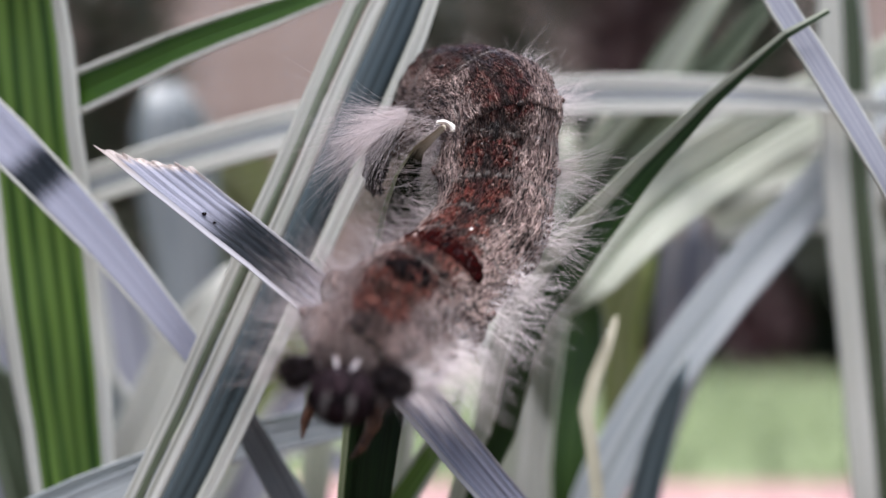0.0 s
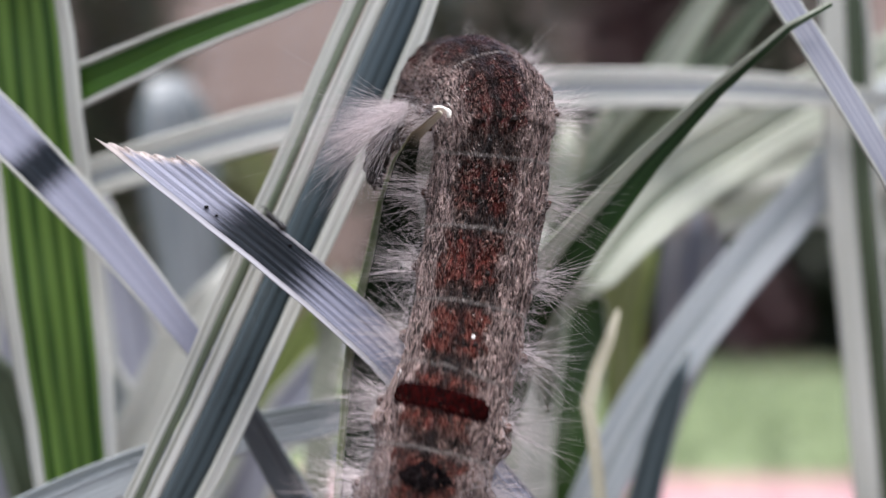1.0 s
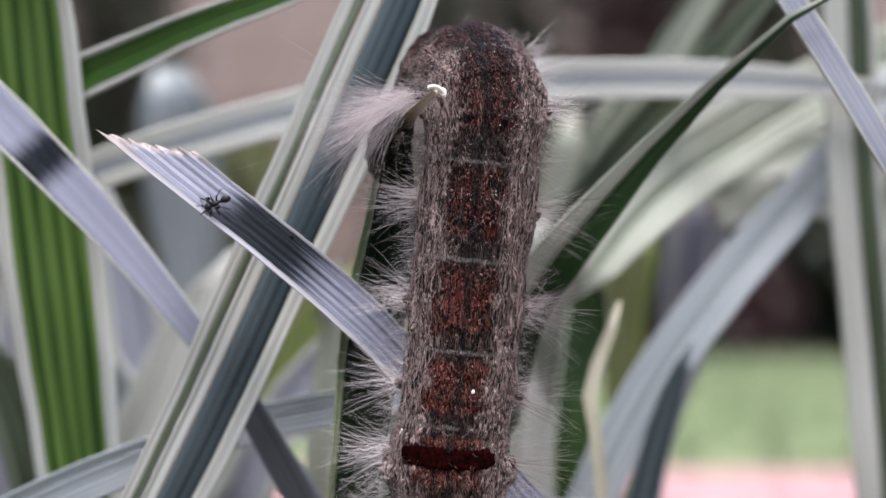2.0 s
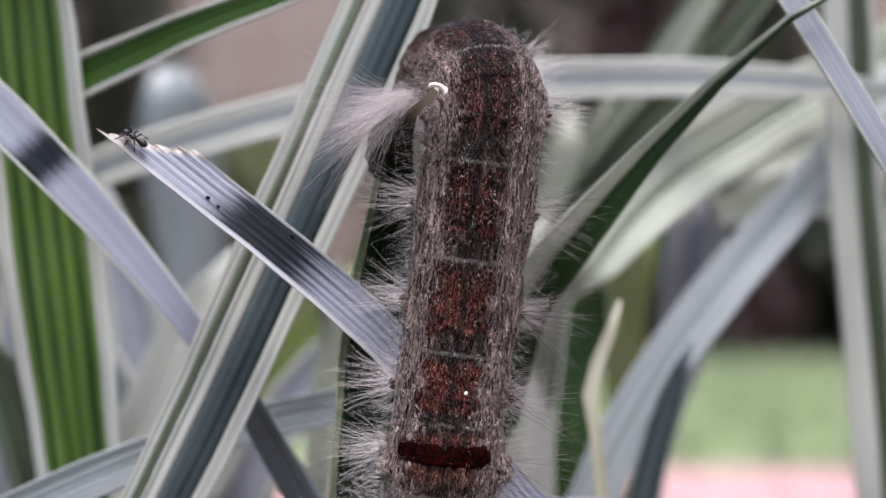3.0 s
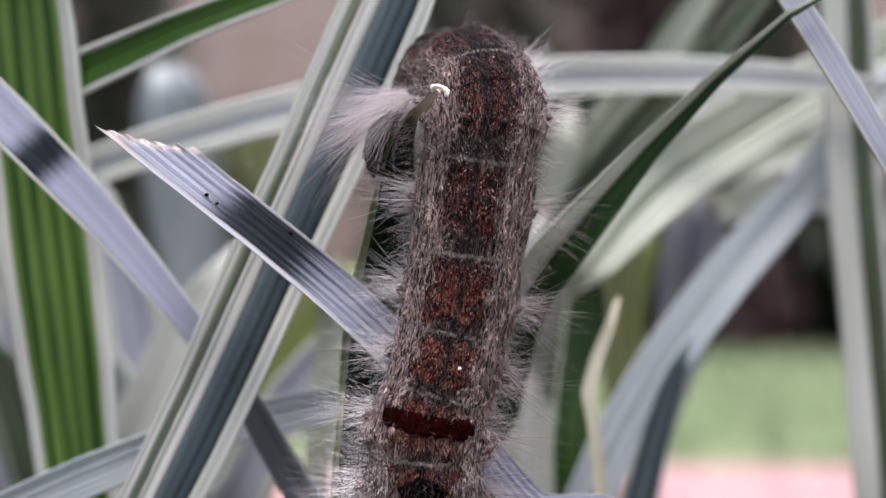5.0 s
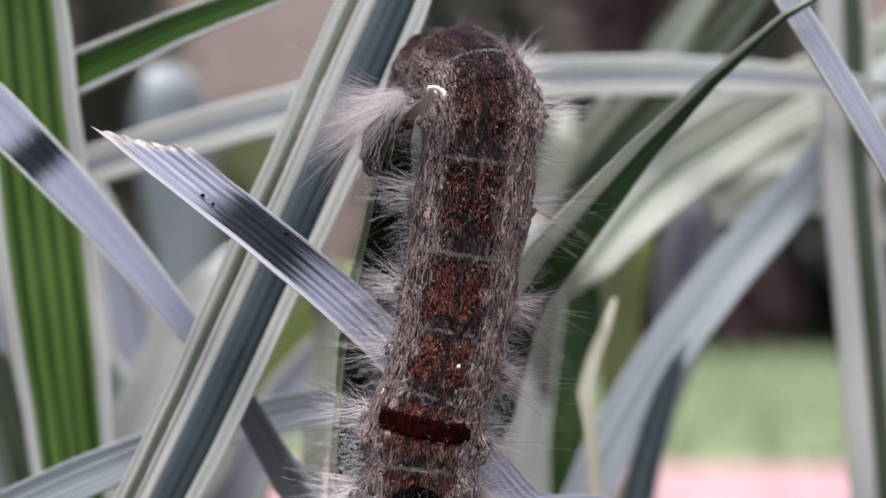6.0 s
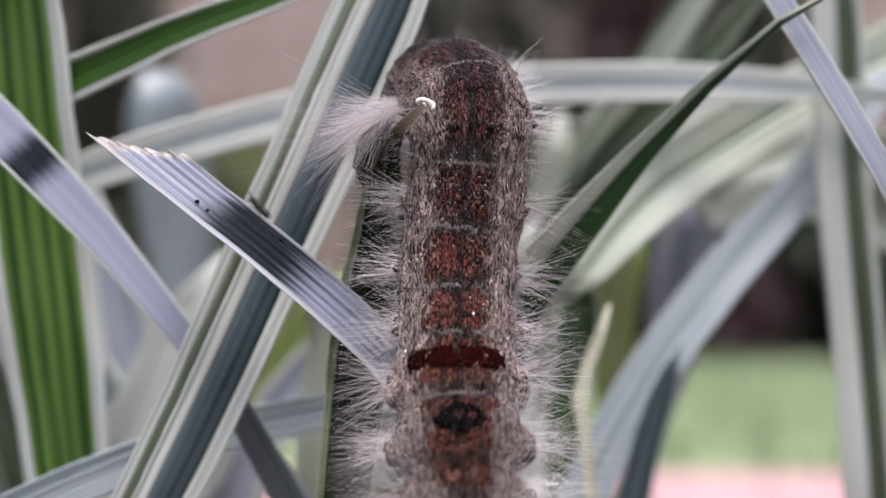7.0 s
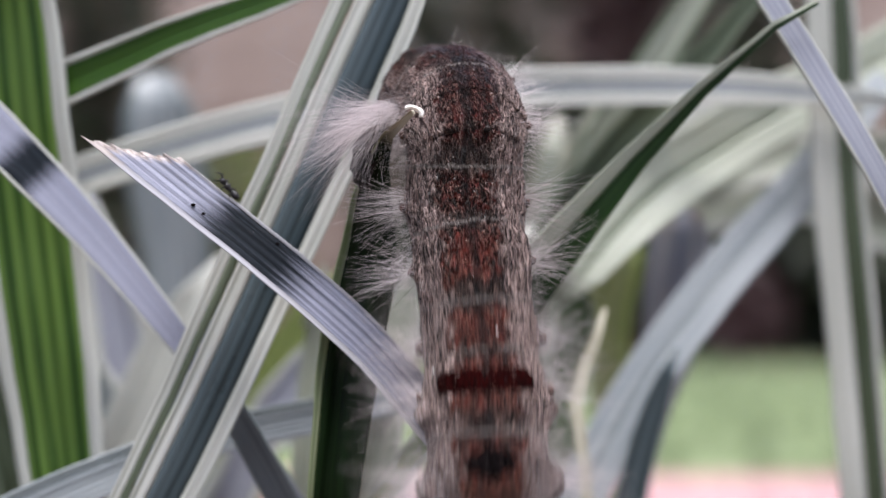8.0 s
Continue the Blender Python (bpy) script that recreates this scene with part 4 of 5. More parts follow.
def tufts(k, length=4.2, count=150):
    """White fans of hair from both flanks, short hair over the back, and a few long dark bristles."""
    seg = RINGS[3 * k]
    for s in (1, -1):
        roots = []
        for turn, z, c in ((80, 0.3, 0.25), (88, 1.0, 0.2), (92, -0.4, 0.2), (102, 0.4, 0.35)):
            r = body_radius(s * turn, z, k) - 0.1
            roots.append((around(s * turn, r, z), around(s * (turn - 4), 1, 0) + Vector((0, 0, 0.05)), int(count * c)))
        hairs("hair_tuft", seg, roots, length, 0.36, HAIR, k * 3 + s, 0.14, 0.0098)
        r = body_radius(s * 80, 0.4, k)
        hairs("bristle", seg, [(around(s * 80, r, 0.4), around(s * 80, 1, 0.1), 5)], length * 1.15, 0.3, DARKHAIR, k * 5 + s, 0.12, 0.013)
        if k < 6:
            t = s * 52
            hairs("long_hair", seg, [(around(t, body_radius(t, 0.4, k), 0.4), around(t, 1, 0.4), 5)], 5.0, 0.4, DARKHAIR, k * 7 + s, 0.3, 0.007)
    front = k > 8
    for phase in (-1, 0, 1):
        if 0 <= 3 * k + phase < len(RINGS):
            rnd = random.Random(k * 9 + phase)
            roots = []
            for _ in range(210 if front else 75):
                t = rnd.choice((-1, 1)) * rnd.uniform(62 if k == 8 else 36 if front else 66, 112)
                z = rnd.uniform(-1.3, 1.3)
                roots.append((around(t, body_radius(t, z + phase * STEP, k) - 0.05, z), around(t, 0.8, 0) + Vector((0, 0, 0.7)), 1))
            hairs("fuzz", RINGS[3 * k + phase], roots, 1.5 if front else 1.0, 0.5, HAIR, k + 40 + phase, 0.3, 0.0055)
            roots = []
            for _ in range(110 if front else 85):
                t = rnd.choice((-1, 1)) * rnd.uniform(72, 116)
                z = rnd.uniform(-1.3, 1.3)
                roots.append((around(t, body_radius(t, z + phase * STEP, k) - 0.05, z), around(t, 1, 0.1), 1))
            hairs("flank_hair", RINGS[3 * k + phase], roots, 4.0 if front else 2.7, 0.34, HAIR, k + 70 + phase, 0.28, 0.0072)


POSES = [[] for _ in range(33)]
BACKS = ((-0.9, -0.3, 0.2), (-0.8, -0.35, 0.5), (-0.4, -0.55, 0.8), (0.0, -0.8, 0.6), (0, -1, 0.25))


def stance(t, roll, *nodes):
    """The caterpillar's centre line at t, from its hind end to its head, in millimetres; roll turns its back to one side."""
    p = [Vector(n) * MM for n in nodes]
    p = [p[0] * 2 - p[1]] + p + [p[-1] * 2 - p[-2]]
    for j in range(33):
        s = 11 if j == 32 else j / 3
        i = min(int(s), 10)
        f = s - i
        a, b, c, d = p[i:i + 4]
        at = 0.5 * (2 * b + (c - a) * f + (2 * a - 5 * b + 4 * c - d) * f * f + (3 * b - a - 3 * c + d) * f ** 3)
        way = ((c - a) + (2 * a - 5 * b + 4 * c - d) * 2 * f + (3 * b - a - 3 * c + d) * 3 * f * f).normalized()
        if j == 32:
            way = (way + Vector((0, 0, -0.9))).normalized()
        # the back faces the camera on the hanging part and turns outwards along the bend of the hind end
        e, g = min(int(s), 3), min(s, 4.0) - min(int(s), 3)
        back = Vector(BACKS[e]).lerp(Vector(BACKS[e + 1]), g)
        y = -(back - way * back.dot(way)).normalized()
        y = Matrix.Rotation(radians(roll) * min(1, max(0, (s - 4) / 2), max(0, (10 - s) / 2)), 3, way) @ y
        m = Matrix((y.cross(way), y, way)).transposed().to_4x4()
        m.translation = at
        POSES[j].append((t, m))


def stances():
    stance(0.0, 21, (-3.6, 100.5, 261.0), (-2.1, 105.0, 262.6), (0.2, 105.0, 264.5), (2.8, 101.0, 263.8), (4.8, 97.9, 262.3), (4.6, 97.2, 257.9), (4.0, 95.2, 253.3), (1.7, 93.0, 250.4), (-0.1, 90.6, 248.6), (-3.3, 87.5, 246.5), (-4.8, 84.1, 244.8), (-6.0, 77.7, 242.6))
    stance(0.3, 21, (-3.7, 100.5, 261.0), (-2.1, 105.0, 262.6), (0.1, 105.0, 264.6), (2.7, 101.0, 263.9), (4.7, 97.9, 261.9), (4.1, 97.1, 257.0), (3.4, 95.0, 252.1), (1.0, 92.6, 248.5), (-0.1, 90.1, 246.1), (-2.4, 86.9, 243.0), (-4.8, 83.1, 240.7), (-6.1, 76.5, 238.6))
    stance(0.5, 19, (-3.7, 100.5, 261.0), (-2.2, 105.0, 262.7), (0.1, 105.0, 264.6), (2.6, 101.0, 264.0), (4.7, 97.9, 261.9), (4.2, 97.1, 256.5), (3.4, 95.2, 251.4), (1.3, 92.8, 247.7), (0.3, 90.3, 245.0), (-1.8, 86.9, 241.6), (-3.4, 83.3, 239.2), (-4.0, 76.8, 236.8))
    stance(0.6, 16, (-3.7, 100.5, 261.0), (-2.2, 105.0, 262.7), (0.1, 105.0, 264.6), (2.6, 101.0, 264.0), (4.7, 97.9, 261.8), (4.1, 97.2, 256.3), (3.2, 95.3, 251.0), (1.5, 93.2, 247.2), (0.3, 90.7, 244.0), (-1.9, 87.4, 239.7), (-3.0, 84.0, 237.0), (-3.2, 77.7, 234.3))
    stance(0.7, 14, (-3.7, 100.5, 261.0), (-2.2, 105.0, 262.7), (0.1, 105.0, 264.6), (2.6, 101.0, 264.0), (4.6, 97.9, 261.8), (4.0, 97.3, 255.8), (3.1, 95.7, 250.6), (1.6, 93.6, 246.2), (0.2, 91.2, 242.6), (-1.7, 88.1, 237.9), (-2.8, 84.9, 234.6), (-2.9, 79.0, 231.9))
    stance(0.9, 9, (-3.7, 100.5, 261.0), (-2.2, 105.0, 262.6), (0.1, 105.0, 264.6), (2.6, 101.0, 263.9), (4.3, 97.9, 261.7), (3.8, 97.5, 255.4), (2.9, 96.4, 249.7), (1.7, 94.9, 244.4), (0.2, 93.0, 239.7), (-1.4, 90.8, 233.9), (-2.1, 88.4, 230.1), (-2.3, 83.4, 226.5))
    stance(1.2, 4, (-3.7, 100.5, 261.0), (-2.2, 105.0, 262.7), (0.1, 105.0, 264.6), (2.6, 101.0, 264.0), (3.7, 97.9, 261.3), (3.3, 97.7, 255.0), (2.6, 97.4, 248.3), (1.9, 96.7, 241.7), (0.8, 96.0, 236.3), (0.0, 95.2, 230.8), (-0.3, 94.2, 225.7), (-0.5, 90.8, 220.9))
    stance(1.5, 0, (-3.7, 100.5, 261.0), (-2.2, 105.0, 262.7), (0.0, 105.0, 264.7), (2.5, 101.0, 264.0), (3.4, 97.9, 261.4), (2.9, 97.9, 253.8), (2.1, 97.9, 246.2), (1.5, 97.9, 239.5), (1.0, 97.9, 233.6), (0.7, 97.9, 227.8), (0.5, 97.9, 222.1), (0.3, 95.6, 216.5))
    stance(1.7, 0, (-3.7, 100.5, 261.1), (-2.2, 105.0, 262.7), (0.0, 105.0, 264.7), (2.5, 101.0, 264.1), (3.4, 97.9, 261.5), (2.8, 97.9, 253.9), (2.0, 97.9, 246.3), (1.4, 97.9, 239.5), (0.8, 97.9, 233.8), (0.6, 97.9, 227.9), (0.3, 97.9, 222.1), (0.1, 95.6, 216.5))
    stance(2.8, 0, (-3.7, 100.5, 261.2), (-2.2, 105.0, 262.9), (0.0, 105.0, 265.0), (2.5, 101.0, 264.4), (3.4, 97.9, 261.4), (2.6, 97.9, 253.9), (1.7, 97.9, 246.2), (0.8, 97.9, 239.4), (0.2, 97.9, 234.2), (-0.2, 97.9, 228.3), (-0.6, 97.9, 222.5), (-1.0, 95.6, 216.8))
    stance(3.5, 0, (-3.7, 100.5, 261.1), (-2.2, 105.0, 262.7), (0.0, 105.0, 264.7), (2.5, 101.0, 264.1), (3.4, 97.9, 261.1), (2.6, 97.9, 253.7), (1.6, 97.9, 245.9), (0.7, 97.9, 239.2), (0.1, 97.9, 234.2), (-0.3, 97.9, 228.3), (-0.8, 97.9, 222.5), (-1.3, 95.6, 216.8))
    stance(4.0, 0, (-3.7, 100.5, 261.0), (-2.2, 105.0, 262.6), (0.0, 105.0, 264.5), (2.5, 101.0, 263.8), (3.4, 97.9, 260.9), (2.6, 97.9, 253.6), (1.6, 97.9, 245.9), (0.7, 97.9, 239.5), (-0.1, 97.9, 234.5), (-0.4, 97.9, 228.9), (-0.9, 97.9, 223.0), (-1.3, 95.6, 217.4))
    stance(4.5, 0, (-3.7, 100.5, 260.9), (-2.2, 105.0, 262.5), (0.0, 105.0, 264.3), (2.5, 101.0, 263.6), (3.4, 97.9, 260.8), (2.5, 97.9, 253.8), (1.6, 97.9, 246.3), (0.5, 97.9, 240.8), (-0.7, 97.9, 236.1), (-1.1, 97.9, 230.9), (-1.5, 97.9, 225.2), (-2.0, 95.6, 219.6))
    stance(5.2, 0, (-3.8, 100.5, 260.9), (-2.3, 105.0, 262.4), (-0.1, 105.0, 264.3), (2.4, 101.0, 263.6), (3.5, 97.9, 260.8), (2.6, 97.9, 254.0), (1.5, 97.9, 246.4), (0.5, 97.9, 241.1), (-0.9, 97.9, 236.3), (-1.4, 97.9, 231.0), (-1.8, 97.9, 225.3), (-2.2, 95.6, 219.7))
    stance(6.0, 0, (-3.8, 100.5, 260.9), (-2.4, 105.0, 262.4), (-0.3, 105.0, 264.3), (2.2, 101.0, 263.6), (3.5, 97.9, 260.8), (2.8, 97.9, 254.1), (1.6, 97.9, 246.5), (0.7, 97.9, 241.3), (-0.9, 97.9, 236.1), (-1.5, 97.9, 230.5), (-1.8, 97.9, 224.8), (-2.1, 95.6, 219.2))
    stance(6.5, 0, (-3.9, 100.5, 260.8), (-2.5, 105.0, 262.3), (-0.3, 105.0, 264.1), (2.1, 101.0, 263.3), (3.3, 97.9, 260.5), (3.0, 97.7, 254.1), (2.0, 97.1, 247.2), (1.5, 96.3, 242.1), (1.2, 95.5, 238.0), (1.4, 94.5, 232.6), (1.5, 93.3, 227.8), (1.5, 89.7, 223.3))
    stance(7.0, 0, (-3.9, 100.5, 260.7), (-2.5, 105.0, 262.2), (-0.3, 105.0, 263.9), (2.1, 101.0, 263.1), (3.0, 97.9, 260.5), (2.6, 97.4, 254.3), (2.0, 96.4, 249.0), (1.9, 94.9, 244.4), (1.8, 93.3, 240.8), (2.0, 91.1, 236.2), (2.2, 88.9, 232.5), (2.2, 84.0, 229.1))
    stance(7.3, 0, (-3.9, 100.5, 260.7), (-2.4, 105.0, 262.1), (-0.3, 105.0, 263.8), (2.1, 101.0, 263.0), (2.9, 97.9, 260.3), (2.8, 97.3, 254.2), (3.3, 95.8, 249.4), (3.5, 93.6, 244.7), (3.8, 91.4, 241.4), (4.3, 88.3, 237.2), (4.8, 85.3, 234.8), (5.1, 79.4, 232.4))
    stance(7.5, 0, (-3.8, 100.5, 260.7), (-2.4, 105.0, 262.1), (-0.3, 105.0, 263.8), (2.2, 101.0, 262.9), (2.9, 97.9, 260.2), (2.9, 97.2, 254.6), (3.5, 95.4, 249.8), (3.8, 93.1, 245.9), (4.2, 90.5, 242.7), (4.7, 87.0, 239.0), (4.9, 83.5, 236.8), (5.0, 77.2, 235.1))
    stance(7.6, 0, (-3.8, 100.5, 260.7), (-2.4, 105.0, 262.1), (-0.3, 105.0, 263.8), (2.2, 101.0, 262.9), (3.0, 97.9, 260.2), (3.0, 97.1, 254.6), (3.6, 95.3, 250.6), (3.8, 92.8, 247.0), (4.3, 89.8, 244.0), (4.7, 85.7, 240.6), (5.0, 81.6, 238.6), (5.2, 74.5, 237.3))
    stance(7.7, 0, (-3.8, 100.5, 260.7), (-2.4, 105.0, 262.1), (-0.3, 105.0, 263.8), (2.2, 101.0, 262.9), (3.0, 97.9, 260.2), (3.0, 97.0, 254.6), (3.6, 95.1, 251.0), (4.0, 92.4, 247.6), (4.5, 89.3, 244.8), (4.9, 85.0, 241.6), (5.1, 80.3, 239.8), (5.2, 72.7, 238.6))
    stance(7.8, 0, (-3.8, 100.5, 260.7), (-2.4, 105.0, 262.1), (-0.3, 105.0, 263.8), (2.2, 101.0, 262.9), (3.0, 97.9, 260.3), (3.0, 97.1, 254.6), (3.6, 95.3, 250.7), (4.0, 92.8, 247.1), (4.4, 89.9, 244.0), (4.7, 85.8, 240.2), (5.0, 81.6, 238.2), (5.0, 74.3, 236.2))
    stance(7.9, 0, (-3.8, 100.5, 260.7), (-2.4, 105.0, 262.1), (-0.3, 105.0, 263.8), (2.2, 101.0, 262.9), (3.0, 97.9, 260.4), (2.9, 97.4, 254.7), (3.5, 96.0, 250.3), (3.9, 94.1, 246.1), (4.2, 91.8, 242.3), (4.6, 88.8, 237.4), (4.9, 85.7, 234.4), (5.1, 79.9, 231.7))
    stance(8.0, 0, (-3.8, 100.5, 260.7), (-2.4, 105.0, 262.1), (-0.3, 105.0, 263.8), (2.2, 101.0, 262.9), (2.9, 97.9, 260.6), (2.9, 97.7, 254.7), (3.4, 96.8, 249.8), (4.0, 95.7, 243.7), (4.3, 94.5, 239.9), (4.6, 92.7, 233.6), (4.9, 91.0, 229.7), (5.1, 86.7, 226.2))


stances()
caterpillar = tagged(new("caterpillar"), "hairy brown and red caterpillar hanging from a dark leaf", "caterpillar")
RINGS = []


def build_caterpillar():
    for j in range(32):
        k = (j + 1) // 3
        RINGS.append(segment(caterpillar, k, j - 3 * k))
    # hind end: dark claspers and a long white plume
    # (given in the place's millimetres at rest, brought into the hind ring's space)
    rest = next(m for t, m in POSES[0] if t == 3.5).inverted()
    for line, fat in (([(-4.3, 99.0, 261.3), (-5.1, 98.2, 260.0), (-5.5, 97.8, 258.4), (-5.7, 98.0, 257.1), (-5.3, 98.6, 255.9)], 0.78), ([(-3.8, 100.6, 261.0), (-4.4, 99.8, 259.5), (-4.8, 99.6, 258.3), (-5.0, 99.6, 257.1), (-4.7, 100.0, 256.0)], 0.5)):
        bm = bmesh.new()
        tube(bm, line, [0.75 * fat, 0.85 * fat, 0.75 * fat, 0.65 * fat, 0.3 * fat], 18)
        bmesh.ops.subdivide_edges(bm, edges=bm.edges[:], cuts=2, use_grid_fill=True)
        for v in bm.verts:
            p = v.co.copy()
            v.co += Vector((noise.noise(p * 1.6), noise.noise(p * 1.6 + Vector((9, 0, 0))), noise.noise(p * 1.6 + Vector((0, 9, 0))))) * 0.45
        bmesh.ops.scale(bm, vec=(MM, MM, MM), verts=bm.verts)
        bmesh.ops.transform(bm, matrix=rest, verts=bm.verts)
        part("clasper", smooth(bm), CLASPER, RINGS[0], "dark brown gripping hind foot")
    turn = rest.to_3x3()
    at = lambda p: rest @ (Vector(p) * MM) / MM
    hairs("plume", RINGS[0], [(at((-3.1, 98.0, 262.4)), turn @ Vector((-0.95, -0.1, -0.22)), 300), (at((-3.3, 97.3, 261.9)), turn @ Vector((-0.85, -0.25, -0.5)), 420),
                              (at((-3.8, 97.3, 261.2)), turn @ Vector((-0.80, -0.1, -0.62)), 170)], 8.0, 0.22, HAIR, 77, 0.5, 0.0078, "long white hind hair")
    hairs("bristle", RINGS[0], [(at((-3.8, 97.3, 261.2)), turn @ Vector((-0.3, -0.3, -0.9)), 60)], 3.5, 0.3, DARKHAIR, 78, 0.2, 0.02)
    for k in range(2, 11):
        tufts(k, 6.0 if k > 4 else 4.2, 110 if k > 8 else 88 if k > 4 else 90 if k == 4 else 40)
        for s in (-1, 1):
            wart(k, s * 84, 0.5, 0.42 if k < 7 else 0.56, WART)
            if 2 < k < 5:
                wart(k, s * 19, 1.1, 0.30, CLASPER, "dark_spot")
            if k < 8:
                wart(k, s * 12, -1.7, 0.16, WART)
                wart(k, s * 27, -0.6, 0.18, WART)
            if 4 < k < 8:
                wart(k, s * 19, 1.2, 0.2, CLASPER, "dark_spot")
    saddle("red_band", 8, -57, 57, -0.95, 0.95, BAND, 0.06, "velvety dark red band across the back", 0.4)
    saddle("dark_spot", 8, -7, 7, -1.0, 0.9, BLACK, 0.055, ragged=0.6)
    saddle("dark_fold", 9, -27, 27, -1.6, 1.2, BLACK, 0.10, "velvety black fold on the back", 1.3, 1.5)
    saddle("rust_patch", 9, -28, 28, 1.0, 3.1, RUST, 0.035, ragged=1.1)
    saddle("rust_patch", 10, -20, 20, -1.2, 1.2, RUST, 0.035, ragged=1.1)
    # short dark and rusty hair about the fold
    for k, t0, t1, v0, v1, n, mat, seed in ((9, -27, 27, -1.4, 1.0, 220, DARKHAIR, 91), (9, -34, 34, 0.8, 2.2, 260, RUSTHAIR, 92), (10, -26, 26, -1.6, 1.2, 260, RUSTHAIR, 93),
                                            (8, -40, 40, 1.2, 1.5, 90, RUSTHAIR, 94)):
        rnd = random.Random(seed)
        roots = []
        for _ in range(n):
            t, v = rnd.uniform(t0, t1), rnd.uniform(v0, v1)
            roots.append((around(t, body_radius(t, v, k), v), around(t, 0.9, 0) + Vector((0, 0, 0.5)), 1))
        hairs("dark_tuft" if mat == DARKHAIR else "rusty_tuft", RINGS[3 * k], roots, 0.9, 0.4, mat, seed, 0.3, 0.016)
    # small white specks on the back and on one flank
    wart(7, -16, 0.2, 0.2, BONE, "white_speck")
    wart(8, 62, -1.9, 0.16, BONE, "white_speck")
    wart(8, 66, -1.6, 0.16, BONE, "white_speck")
    for s in (-1, 1):
        for k in (8, 9, 10):
            bm = bmesh.new()
            tube(bm, [(s * 1.6, 3.6, 0.3), (s * 2.3, 5.4, 0.9), (s * 2.2, 6.8, 1.9), (s * 1.8, 7.4, 3.0)], [0.75, 0.55, 0.36, 0.08], 8)
            bmesh.ops.scale(bm, vec=(MM, MM, MM), verts=bm.verts)
            part("leg", smooth(bm), LEG, RINGS[3 * k], "jointed amber front leg")


def build_head():
    bm = bmesh.new()
    bmesh.ops.create_uvsphere(bm, u_segments=40, v_segments=24, radius=1)
    for v in bm.verts:
        x, y, z = v.co
        cleft = 0.12 * math.exp(-(x / 0.16) ** 2) * max(0, -y)
        v.co = Vector((x * 2.45, y * 2.0, z * 2.1 + 1.1)) * (1 - cleft)
        v.co += v.co.normalized() * 0.12 * noise.noise(v.co * 1.4)
    bmesh.ops.scale(bm, vec=(MM * 0.93, MM * 0.93, MM * 0.93), verts=bm.verts)
    head = part("head", smooth(bm), HEAD, caterpillar, "dark brown head with black side tufts")
    for s in (-1, 1):
        bm = bmesh.new()
        bmesh.ops.create_icosphere(bm, subdivisions=3, radius=1)
        for v in bm.verts:
            v.co *= 1 + 0.3 * noise.noise(v.co * 2.2 + Vector((s, 0, 0))) + 0.2 * noise.noise(v.co * 6 + Vector((s, 3, 0)))
            v.co = Vector((v.co.x * 1.25 + s * 3.0, v.co.y * 0.9 - 0.7, v.co.z * 1.1 - 0.1)) * MM
        part("side_tuft", smooth(bm), BLACK, head, "velvety black tuft")
        hairs("black_hair", head, [((s * 3.1, -0.5, -0.2), (s * 1.0, -0.5, 0.2), 160), ((s * 2.6, -1.0, 0.5), (s * 0.7, -0.8, 0.5), 90)], 1.9, 0.55, DARKHAIR, 5 + s, 0.3, 0.028)
        hairs("hair_tuft", head, [((s * 2.6, 1.4, -1.8), (s * 1.0, 0.5, 0.1), 70)], 5.5, 0.35, HAIR, 15 + s, 0.3)
        bm = bmesh.new()
        tube(bm, [(s * 0.75, -2.0, 2.2), (s * 0.85, -2.1, 3.1), (s * 0.75, -1.9, 4.1)], [0.32, 0.24, 0.08], 8)
        bmesh.ops.scale(bm, vec=(MM, MM, MM), verts=bm.verts)
        part("palp", smooth(bm), CLASPER, head)
        bm = bmesh.new()
        tube(bm, [(s * 0.8, -1.62, -0.8), (s * 0.6, -1.86, -0.3), (s * 0.42, -1.92, 0.25)], [0.04, 0.10, 0.03], 8)
        bmesh.ops.scale(bm, vec=(MM, MM, MM), verts=bm.verts)
        part("white_streak", smooth(bm), STREAK, head, "white streak on the head")
        for x in (0.5, 1.3, 1.9):
            bm = bmesh.new()
            y0 = -2.02 * math.sqrt(1 - (x / 2.6) ** 2)
            tube(bm, [(s * x, y0 * 0.75, -0.3), (s * (x + 0.05), y0 * 1.0, 0.9), (s * (x - 0.1), y0 * 0.95, 2.0)], [0.06, 0.12, 0.05], 6)
            bmesh.ops.scale(bm, vec=(MM, MM, MM), verts=bm.verts)
            part("face_ridge", smooth(bm), HEAD, head)
    return head


build_caterpillar()
HEAD_PART = build_head()

# dry curled tip of the gripped leaf
def curled_tip():
    bm = bmesh.new()
    rows = []
    for i in range(6):
        f = i / 5
        a = -0.9 + 2.9 * f
        c = Vector((0.55 + 0.62 * math.sin(a) + 0.35 * f, 0, 0.25 + 0.5 * math.cos(a) - 0.25 * f))
        rows.append([bm.verts.new((c + Vector((0.12 * math.sin(j * 2 + i), (j - 2) * 0.28, 0.1 * math.cos(j * 1.7 + i * 0.8)))) * MM) for j in range(5)])
    for a, b in zip(rows, rows[1:]):
        for j in range(4):
            bm.faces.new((a[j], b[j], b[j + 1], a[j + 1]))
    bm.normal_update()
    bmesh.ops.solidify(bm, geom=bm.faces[:], thickness=0.2 * MM)
    bmesh.ops.scale(bm, vec=(0.95, 0.8, 0.85), verts=bm.verts)
    ob = part("dry_tip", bm, BONE, grip_leaf, "white dry curled tip")
    ob.location = Vector((-1.1, 92.3, 262.0)) * MM


curled_tip()

